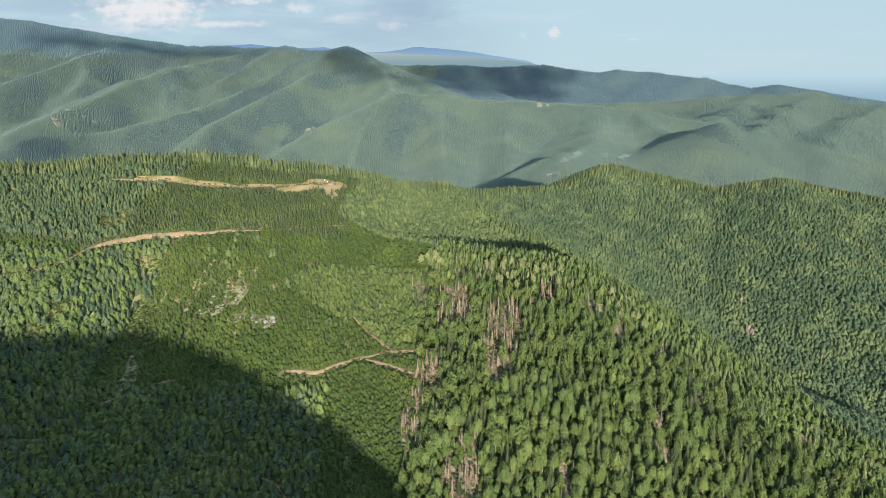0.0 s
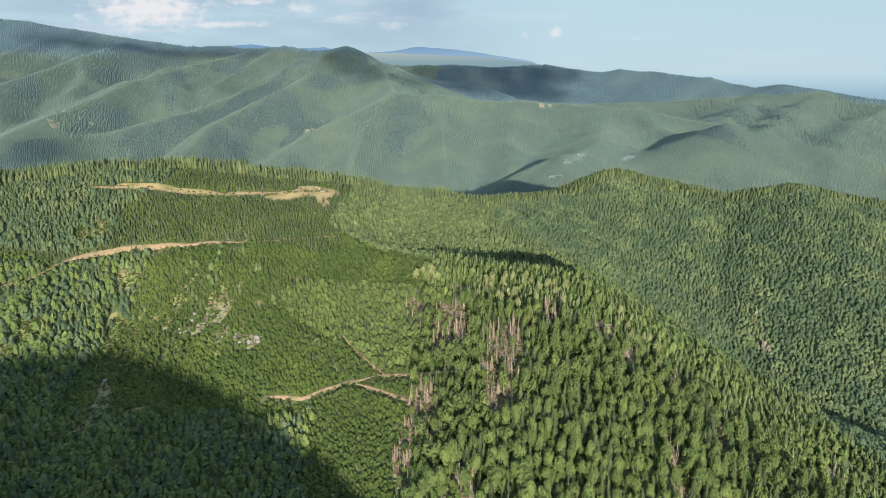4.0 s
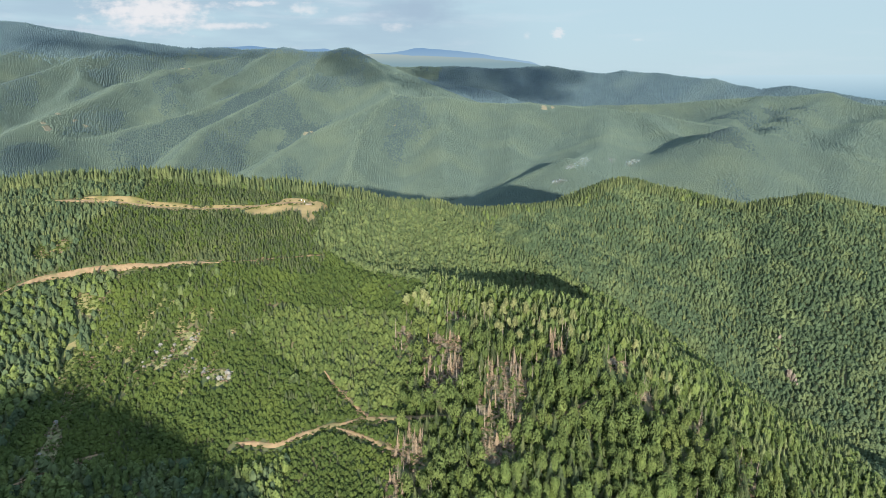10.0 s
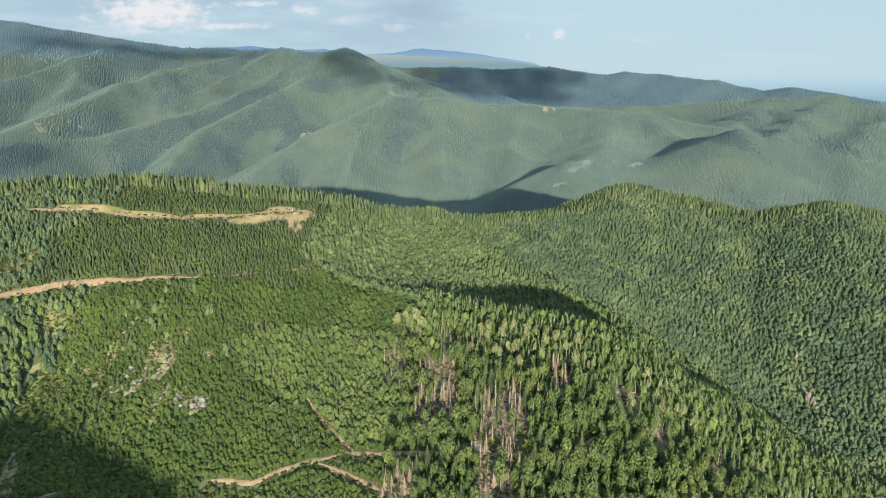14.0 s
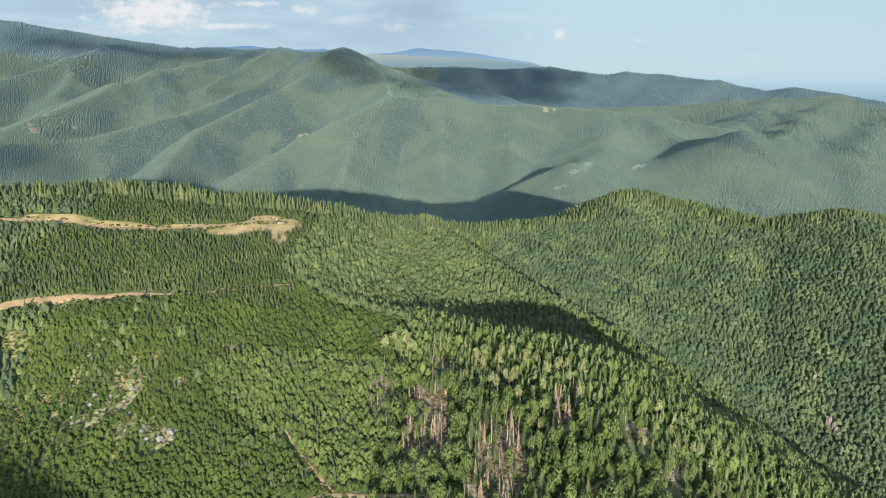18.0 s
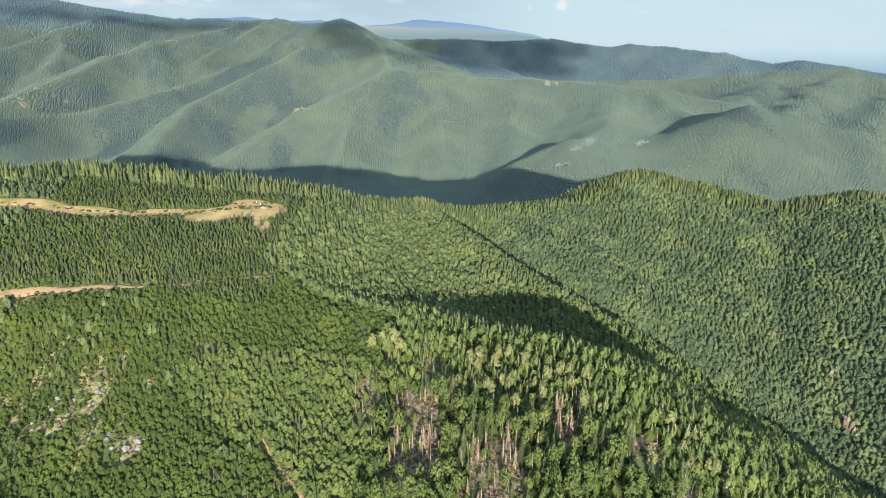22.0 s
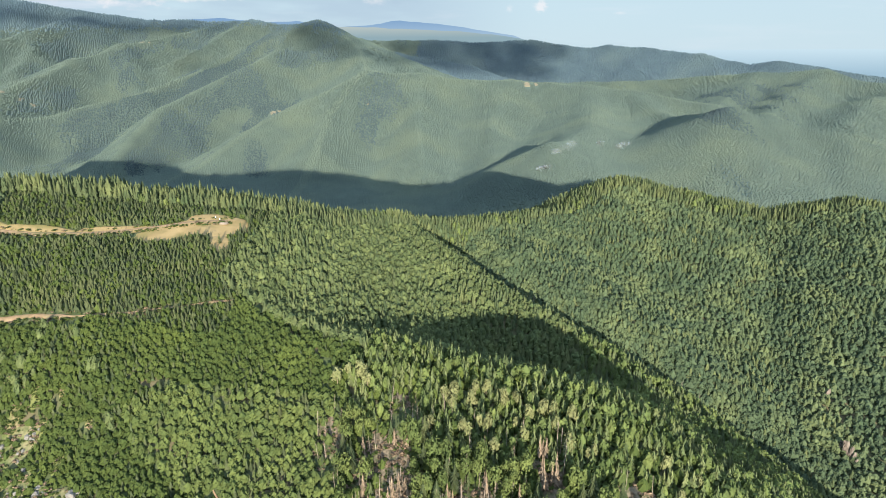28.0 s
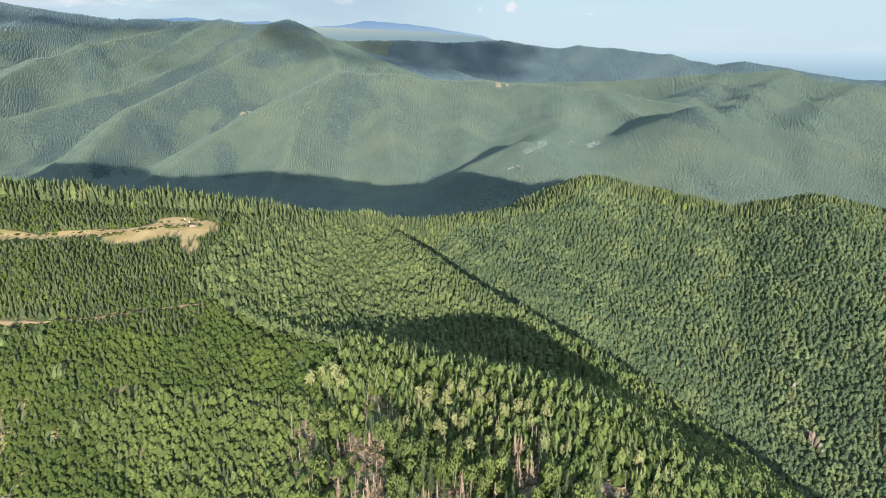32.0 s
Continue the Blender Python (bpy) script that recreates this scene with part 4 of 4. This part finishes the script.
# the wood on the ridge behind the flight, whose shadow fills the valley
rx_, ry_ = lattice(-520, 200, -262, -226, 6.0)
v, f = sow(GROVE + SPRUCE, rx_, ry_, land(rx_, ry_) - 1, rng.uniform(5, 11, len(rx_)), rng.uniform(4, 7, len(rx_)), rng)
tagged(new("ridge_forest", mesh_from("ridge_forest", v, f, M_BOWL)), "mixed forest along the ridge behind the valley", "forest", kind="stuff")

fx, fy, fh, fw = [], [], [], []
for y0, y1, step, h in ((1420, 1500, 7.5, 4.5), (1500, 2100, 5.3, 2.7), (2100, 2800, 7.8, 3.9), (2800, 3500, 10.5, 4.4), (3500, 4300, 14.0, 4.6)):
    x, y = lattice(-0.96 * y1 - 100, 0.70 * y1 + 100, y0, y1, step)
    m = (x > -0.95 * y - 60) & (x < 0.69 * y + 60) & ~far_bare(x, y)
    x, y = x[m], y[m]
    fx.append(x), fy.append(y), fh.append(rng.uniform(0.75, 1.2, len(x)) * h), fw.append(rng.uniform(0.95, 1.3, len(x)) * step)
fx, fy, fh, fw = (np.concatenate(a) for a in (fx, fy, fh, fw))
fz = land(fx, fy)
stands = rough(fx + 0.3 * fy, fy * 0.45, 120, 3, 71) + rng.uniform(-.14, .14, len(fx)) - 0.18 * (fx > -400)
for cx, cy, rx, ry in ((-1300, 2260, 60, 170), (-958, 2470, 70, 130), (-1180, 2780, 160, 40), (-2020, 3150, 60, 260), (-860, 2330, 40, 120), (-1360, 2320, 50, 150)):
    stands = stands + 0.9 * np.exp(-((fx - cx) / rx) ** 2 - ((fy - cy) / ry) ** 2)
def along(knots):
    """Nearness to a spur's line, 0 to 1, and a band on its +x side, darkened as shaded."""
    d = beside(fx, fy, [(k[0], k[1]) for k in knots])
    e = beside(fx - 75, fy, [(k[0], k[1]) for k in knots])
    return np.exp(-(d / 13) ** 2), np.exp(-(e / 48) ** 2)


# relief shading put into tree colour: pale lit crests, conifer bands darkening the flanks
crest_light = np.zeros(len(fx))
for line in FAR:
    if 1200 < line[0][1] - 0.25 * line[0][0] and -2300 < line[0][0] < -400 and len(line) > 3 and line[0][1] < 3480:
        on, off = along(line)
        crest_light = np.maximum(crest_light, on)
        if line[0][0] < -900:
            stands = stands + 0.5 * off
stands = stands - 0.8 * crest_light
pale = crest_light + 0.35 * rough(fx, fy, 120, 3, 77) + rng.uniform(-.12, .12, len(fx)) > 0.5
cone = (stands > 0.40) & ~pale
# same heights as on the ground sheet, coloured with cloud shade and haze
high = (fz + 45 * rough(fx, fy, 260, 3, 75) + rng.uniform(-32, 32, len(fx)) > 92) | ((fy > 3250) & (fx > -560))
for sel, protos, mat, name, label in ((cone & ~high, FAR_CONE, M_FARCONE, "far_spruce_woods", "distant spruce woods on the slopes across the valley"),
                                      (~cone & ~high & pale, FAR_DOME, M_FARPALE, "far_ridge_woods", "beech woods along the far spur crests, coloured lighter as if lit"),
                                      (~cone & ~high & ~pale, FAR_DOME, M_FARHAZED, "far_beech_woods", "distant beech woods on the slopes across the valley"),
                                      (high, FAR_CONE, M_FARSHADED, "far_high_woods", "woods on the far mountain tops, cloud shade and haze in their colour")):
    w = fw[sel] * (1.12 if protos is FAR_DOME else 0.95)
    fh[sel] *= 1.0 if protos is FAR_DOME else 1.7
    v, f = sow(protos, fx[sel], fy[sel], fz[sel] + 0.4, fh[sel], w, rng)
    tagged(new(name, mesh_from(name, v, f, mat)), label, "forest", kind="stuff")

# ---- brushwood and tufts on the bare patches and along the tracks ----
TUFT = [leaves_shape(rng, 14, 0.30, low=0.0, lobes=3, wide=0.5) for _ in range(5)]
bx, by, dry = [], [], []
for group_, share, many in ((SLASH, 0.62, 1.5), (STONY, 0.42, 2.6), (GRASSY, 0.10, 1.1)):
    for cx, cy, rx, ry, w in group_:
        for k in range(int(rx * ry * 3.1 / many)):
            a, d = rng.uniform(0, 6.28), math.sqrt(rng.uniform(0, 1)) * 1.05
            u, v = rx * d * math.cos(a), ry * d * math.sin(a)
            below = rng.uniform(0, 7) if group_ is SLASH and k % 2 else 0.0
            bx.append(cx + u * math.cos(w) - v * math.sin(w)), by.append(cy + u * math.sin(w) + v * math.cos(w) - below), dry.append(rng.uniform() < share)
for key, (pts, w) in TRACKS.items():
    for (x0, y0), (x1, y1) in zip(pts, pts[1:]):
        run = math.hypot(x1 - x0, y1 - y0)
        for k in range(int(run / 0.8)):
            u, side = rng.uniform(), rng.choice([-1, 1]) * rng.uniform(0.42, 0.95) * w
            bx.append(x0 + u * (x1 - x0) - side * (y1 - y0) / run), by.append(y0 + u * (y1 - y0) + side * (x1 - x0) / run), dry.append(rng.uniform() < 0.25)
        for k in range(int(run * 1.6)):
            u, below = rng.uniform(), w * 0.5 + rng.uniform(0.2, 5.0)
            bx.append(x0 + u * (x1 - x0)), by.append(y0 + u * (y1 - y0) - below), dry.append(rng.uniform() < 0.08)
bx, by, dry = np.array(bx), np.array(by), np.array(dry)
for sel, mat, name, label in ((dry, M_BRUSH, "brushwood", "dry brown brushwood and branches left on bare ground"), (~dry, M_YOUNG, "low_shrubs", "low green shrubs and tufts on open ground")):
    h = rng.uniform(0.5, 1.6, sel.sum())
    v, f = sow(TUFT, bx[sel], by[sel], land(bx[sel], by[sel]), h, h * rng.uniform(1.2, 2.2, sel.sum()), rng)
    tagged(new(name, mesh_from(name, v, f, mat)), label, "undergrowth", kind="stuff")


# ---- dead trees in the felled patches ----
def snag_shapes(k):
    stem = trunk_shape(1.0, 0.012, 0.004, 6, rng.uniform(-.03, .03), 4)
    twigs = []
    for _ in range(6):
        v, f = trunk_shape(rng.uniform(0.06, 0.16), 0.006, 0.002, 3, 0.0, 1)
        a, z, tilt = rng.uniform(0, 6.28), rng.uniform(0.3, 0.95), rng.uniform(1.0, 1.6)
        vx = v[:, 0] + v[:, 2] * math.sin(tilt)
        twigs.append((np.column_stack([vx * math.cos(a) - v[:, 1] * math.sin(a), vx * math.sin(a) + v[:, 1] * math.cos(a), z + v[:, 2] * math.cos(tilt)]), f))
    return mesh_from("trunk", *stem, M_DEADWOOD), [mesh_from("branch", *tw, M_DEADWOOD) for tw in twigs]


SNAGS = [snag_shapes(k) for k in range(6)]
count = 0
for cx, cy, rx, ry, w in SLASH + [(-20, 418, 42, 34, 0), (-30, 330, 26, 40, 0), (118, 585, 9, 6, 0), (150, 562, 8, 7, 0), (20, 628, 6, 5, 0)]:
    for k in range(min(40, int(rx * ry / 16) + 2)):
        a, d = rng.uniform(0, 6.28), math.sqrt(rng.uniform(0, 1)) * 1.15
        x, y = cx + rx * d * math.cos(a), cy + ry * d * math.sin(a)
        h = rng.uniform(6, 14)
        ob = new("dead_tree")
        t, br = SNAGS[count % 6]
        count += 1
        stem = part("trunk", t, ob)
        for one in br:
            part("branch", one, stem)
        ob.location, ob.scale = (x, y, float(land(x, y))), (h * 1.1, h * 1.1, h)
        ob.rotation_euler = (rng.uniform(-.08, .08), rng.uniform(-.08, .08), rng.uniform(0, 6.28))
        tagged(ob, "bare bleached dead tree standing among felled slash", "dead tree", group="dead trees")


browns = []
for cx, cy, rx, ry, w in SLASH[:7] + [(-20, 418, 36, 30, 0)]:
    for k in range(10):
        a = rng.uniform(0, 6.28)
        browns.append((cx + rx * rng.uniform(0.5, 1.1) * math.cos(a), cy + ry * rng.uniform(0.5, 1.1) * math.sin(a), rng.uniform(7, 13), rng.uniform(2.0, 3.4)))
tree_set("dying_spruce", 4, lambda k: needles_shape(rng, 12, 6, 0.15), lambda k: trunk_shape(0.95, 0.05, 0.012, 6, 0, 3), M_BROWN,
         "dying spruce with thin reddish-brown needles", "tree", "dying spruces", browns)


# ---- rocks ----
def rock_mesh(k, mat, jag=0.35, flat=0.8):
    bm = bmesh.new()
    bmesh.ops.create_icosphere(bm, subdivisions=3, radius=1.0)
    for v in bm.verts:
        n = noise.noise(v.co * 1.3 + Vector((k * 5.1, 0, 0))) + 0.5 * noise.noise(v.co * 3.1 + Vector((0, k * 3.3, 0)))
        step = round(n * 4) / 4
        v.co *= 1 + jag * (0.5 * n + 0.5 * step)
        v.co.z *= flat
    me = bpy.data.meshes.new("rock")
    bm.to_mesh(me)
    bm.free()
    me.materials.append(mat)
    return me


ROCKS = [rock_mesh(k, M_ROCK) for k in range(5)]
SLABS = [rock_mesh(k + 9, M_CLIFF, 0.55, 1.0) for k in range(3)]


def rock(x, y, r, label, tall=1.0, mesh=None, turn=None, name="rock", group="rocks on the slope"):
    ob = new(name, mesh or ROCKS[int(rng.integers(0, 5))])
    ob.location = (x, y, float(land(x, y)) + r * 0.25 * tall)
    ob.scale = (r, r * rng.uniform(0.7, 1.1), r * tall)
    ob.rotation_euler = (rng.uniform(-.2, .2), rng.uniform(-.2, .2), rng.uniform(0, 6.28) if turn is None else turn)
    return tagged(ob, label, "rock", group=group)


rock(-181, 423, 2.6, "large pale rock outcrop above a stony gap", 1.1)
rock(-179, 420, 1.9, "large pale rock outcrop above a stony gap", 1.0)
rock(-185, 419, 2.0, "pale boulder on a stony slope")
for cx, cy, rx, ry, w in STONY:
    for k in range(7):
        a, d = rng.uniform(0, 6.28), math.sqrt(rng.uniform(0, 1))
        rock(cx + rx * d * math.cos(a), cy + ry * d * math.sin(a), rng.uniform(0.5, 1.5), "pale boulder on a stony slope")
for x, y, r, tall in ((207.6, 570, 1.2, 5.0), (208.6, 568, 1.5, 5.6), (209.6, 566, 1.5, 5.2), (210.6, 564, 1.3, 5.0), (211.6, 562, 1.2, 4.4), (212.4, 560, 1.0, 3.6), (213, 605, 1.4, 3.2)):
    rock(x, y, r, "steep brown rock slab bare among the trees", tall, SLABS[int(rng.integers(0, 3))], 0.3, "rock_slab", "rock slabs in the gully")

# ---- on the meadow of the crest ----
for x, y in ((-199, 619), (-195.5, 617.5)):
    bm = bmesh.new()
    bmesh.ops.create_cone(bm, cap_ends=True, segments=10, radius1=0.24, radius2=0.2, depth=1.4)
    bmesh.ops.bevel(bm, geom=[e for e in bm.edges if abs(e.verts[0].co.z - e.verts[1].co.z) < 0.01], offset=0.06, segments=2, affect="EDGES")
    me = bpy.data.meshes.new("marker_post")
    bm.to_mesh(me)
    bm.free()
    me.materials.append(M_PAINT)
    ob = new("marker_post", me)
    ob.location = (x, y, float(land(x, y)) + 1.0)
    tagged(ob, "short white marker post on the dry meadow", "post", group="white posts")
pile = new("log_pile")
pile.location = (-190, 612, float(land(-190, 612)) + 0.5)
log = mesh_from("log", *trunk_shape(1.0, 0.08, 0.07, 8, 0, 1), M_DEADWOOD)
for k in range(9):
    o = part("log", log, pile)
    o.scale, o.rotation_euler = (4, 4, 5.0), (0, radians(90), radians(rng.uniform(-6, 6)))
    o.location = (-2.5, (k % 5 - 2) * 0.68 + (0.34 if k > 4 else 0), 0.35 + 0.55 * (k // 5))
tagged(pile, "small pile of felled logs on the dry meadow", "logs")
tree_set("meadow_spruce", 3, lambda k: needles_shape(rng, 13, 9, 0.05), lambda k: trunk_shape(0.9, 0.028, 0.008, 6, 0, 3), M_SPRUCE,
         "dark spruce standing free at the edge of the meadow", "tree", "spruces on the meadow",
         [(-197, 577, 10, 4.6), (-192, 578, 11.5, 5.0), (-194, 582, 8, 4), (-182, 586, 7, 3.4), (-176, 606, 8, 3.6), (-174, 618, 12, 5.0), (-169, 622, 10, 4.4), (-206, 572, 4, 2.4)])
tree_set("pale_tree", 3, lambda k: leaves_shape(rng, 300, 0.085, low=0.15, lobes=6), lambda k: limbed(rng, 0.7, 0.03), M_PALE,
         "pale silvery-green broadleaf tree above the felled patch", "tree", "pale trees",
         [(-77, 476, 11, 6), (-66, 478, 12, 7), (-62, 474, 10, 5), (-72, 480, 9, 5), (-20, 462, 12, 6), (-12, 458, 11, 5), (2, 456, 12, 5), (18, 448, 11, 5), (30, 445, 10, 5)]
         + [(x, 478 - 0.45 * (x + 30) - d, h, 0.46 * h) for x, d, h in zip(rng.uniform(-30, 85, 34), rng.uniform(2, 34, 34), rng.uniform(7, 11, 34))])

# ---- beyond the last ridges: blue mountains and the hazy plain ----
def haze_glow_material(name, low, high, z0, z1):
    # emission only: the haze is a glow in the colour, blended by height
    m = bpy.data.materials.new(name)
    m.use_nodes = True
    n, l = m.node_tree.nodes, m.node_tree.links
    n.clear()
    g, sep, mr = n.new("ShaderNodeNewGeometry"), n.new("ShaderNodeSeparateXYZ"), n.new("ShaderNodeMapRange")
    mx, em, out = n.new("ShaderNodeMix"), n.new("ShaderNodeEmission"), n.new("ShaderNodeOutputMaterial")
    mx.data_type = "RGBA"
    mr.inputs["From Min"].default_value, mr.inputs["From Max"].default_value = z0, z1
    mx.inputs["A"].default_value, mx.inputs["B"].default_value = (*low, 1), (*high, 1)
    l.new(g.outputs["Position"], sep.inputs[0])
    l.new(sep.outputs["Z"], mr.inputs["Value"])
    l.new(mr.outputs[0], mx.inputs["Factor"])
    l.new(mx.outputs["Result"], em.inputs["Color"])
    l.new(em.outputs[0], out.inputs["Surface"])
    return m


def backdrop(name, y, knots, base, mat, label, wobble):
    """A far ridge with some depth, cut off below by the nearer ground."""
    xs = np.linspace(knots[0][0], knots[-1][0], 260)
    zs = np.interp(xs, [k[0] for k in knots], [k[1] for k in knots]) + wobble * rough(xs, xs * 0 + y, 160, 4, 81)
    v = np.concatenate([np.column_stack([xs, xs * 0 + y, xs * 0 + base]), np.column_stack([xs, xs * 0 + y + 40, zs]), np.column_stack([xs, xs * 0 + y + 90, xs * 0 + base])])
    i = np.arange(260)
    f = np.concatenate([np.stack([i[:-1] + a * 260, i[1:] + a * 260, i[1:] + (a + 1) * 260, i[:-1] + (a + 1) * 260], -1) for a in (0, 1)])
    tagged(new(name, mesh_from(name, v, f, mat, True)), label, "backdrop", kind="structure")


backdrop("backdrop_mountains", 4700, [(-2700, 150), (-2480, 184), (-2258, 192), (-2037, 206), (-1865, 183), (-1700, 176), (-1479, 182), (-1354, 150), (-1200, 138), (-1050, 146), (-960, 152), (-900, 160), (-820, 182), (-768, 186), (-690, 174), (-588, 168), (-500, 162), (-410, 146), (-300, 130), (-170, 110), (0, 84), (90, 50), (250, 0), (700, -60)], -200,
         haze_glow_material("blue_haze_glow", (0.125, 0.175, 0.22), (0.080, 0.130, 0.195), 90, 190), "blue hazy mountains on the far horizon", 9)
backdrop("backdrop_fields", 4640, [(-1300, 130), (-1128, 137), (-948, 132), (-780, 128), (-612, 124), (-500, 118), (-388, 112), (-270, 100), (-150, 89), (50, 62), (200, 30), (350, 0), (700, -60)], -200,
         haze_glow_material("hazy_fields", (0.100, 0.140, 0.150), (0.160, 0.182, 0.170), 70, 135), "pale hazy upland fields below the blue mountains", 8)
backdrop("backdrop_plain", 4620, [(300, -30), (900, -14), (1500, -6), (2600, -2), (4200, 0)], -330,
         haze_glow_material("hazy_plain", (0.130, 0.185, 0.215), (0.205, 0.258, 0.277), -150, -8), "pale hazy plain on the far horizon", 2)


# ---- wisps of mist in the far valley ----
def mist_material():
    m = bpy.data.materials.new("thin_mist")
    m.use_nodes = True
    n, l = m.node_tree.nodes, m.node_tree.links
    b = n["Principled BSDF"]
    b.inputs["Base Color"].default_value, b.inputs["Roughness"].default_value = (0.45, 0.47, 0.48, 1), 1.0
    b.inputs["Specular IOR Level"].default_value = 0.0
    g, t_, r = n.new("ShaderNodeNewGeometry"), n.new("ShaderNodeTexNoise"), n.new("ShaderNodeMapRange")
    t_.inputs["Scale"].default_value, t_.inputs["Detail"].default_value = 0.06, 8.0
    r.inputs["From Min"].default_value, r.inputs["From Max"].default_value = 0.42, 0.80
    r.inputs["To Max"].default_value = 0.15
    l.new(g.outputs["Position"], t_.inputs["Vector"])
    l.new(t_.outputs[0], r.inputs["Value"])
    l.new(r.outputs[0], b.inputs["Alpha"])
    return m


M_MIST = mist_material()
for x, y, rx, rz, lean in ((128, 1672, 26, 8, 0.55), (78, 1596, 15, 6, 0.3), (280, 1862, 20, 7, 0.3), (227, 1848, 9, 8, 0.2), (105, 1640, 14, 7, 0.6)):
    puffs = []
    for k in range(3):
        bm = bmesh.new()
        bmesh.ops.create_icosphere(bm, subdivisions=4, radius=1.0)
        px, sz = (k - 1) * 0.55, rng.uniform(0.35, 0.55)
        lift_ = px * rx * lean + rng.normal() * 0.35 * rz
        for v in bm.verts:
            v.co *= 1 + 0.5 * noise.noise(v.co * 1.7 + Vector((k, x, y))) + 0.35 * noise.noise(v.co * 4.3 + Vector((y, k, x)))
        puffs.append((np.array([(px * rx + v.co.x * rx * sz * 1.3, v.co.y * rx * sz, lift_ + v.co.z * rz * sz * 1.5) for v in bm.verts]),
                      np.array([[v.index for v in f.verts] for f in bm.faces])))
        bm.free()
    ob = new("mist_wisp", mesh_from("mist_wisp", *joined(puffs), M_MIST, True))
    ob.location = (x, y, float(land(x, y)) + rz * 1.2)
    tagged(ob, "thin white wisp of mist over the far valley woods", "mist", group="wisps of mist")


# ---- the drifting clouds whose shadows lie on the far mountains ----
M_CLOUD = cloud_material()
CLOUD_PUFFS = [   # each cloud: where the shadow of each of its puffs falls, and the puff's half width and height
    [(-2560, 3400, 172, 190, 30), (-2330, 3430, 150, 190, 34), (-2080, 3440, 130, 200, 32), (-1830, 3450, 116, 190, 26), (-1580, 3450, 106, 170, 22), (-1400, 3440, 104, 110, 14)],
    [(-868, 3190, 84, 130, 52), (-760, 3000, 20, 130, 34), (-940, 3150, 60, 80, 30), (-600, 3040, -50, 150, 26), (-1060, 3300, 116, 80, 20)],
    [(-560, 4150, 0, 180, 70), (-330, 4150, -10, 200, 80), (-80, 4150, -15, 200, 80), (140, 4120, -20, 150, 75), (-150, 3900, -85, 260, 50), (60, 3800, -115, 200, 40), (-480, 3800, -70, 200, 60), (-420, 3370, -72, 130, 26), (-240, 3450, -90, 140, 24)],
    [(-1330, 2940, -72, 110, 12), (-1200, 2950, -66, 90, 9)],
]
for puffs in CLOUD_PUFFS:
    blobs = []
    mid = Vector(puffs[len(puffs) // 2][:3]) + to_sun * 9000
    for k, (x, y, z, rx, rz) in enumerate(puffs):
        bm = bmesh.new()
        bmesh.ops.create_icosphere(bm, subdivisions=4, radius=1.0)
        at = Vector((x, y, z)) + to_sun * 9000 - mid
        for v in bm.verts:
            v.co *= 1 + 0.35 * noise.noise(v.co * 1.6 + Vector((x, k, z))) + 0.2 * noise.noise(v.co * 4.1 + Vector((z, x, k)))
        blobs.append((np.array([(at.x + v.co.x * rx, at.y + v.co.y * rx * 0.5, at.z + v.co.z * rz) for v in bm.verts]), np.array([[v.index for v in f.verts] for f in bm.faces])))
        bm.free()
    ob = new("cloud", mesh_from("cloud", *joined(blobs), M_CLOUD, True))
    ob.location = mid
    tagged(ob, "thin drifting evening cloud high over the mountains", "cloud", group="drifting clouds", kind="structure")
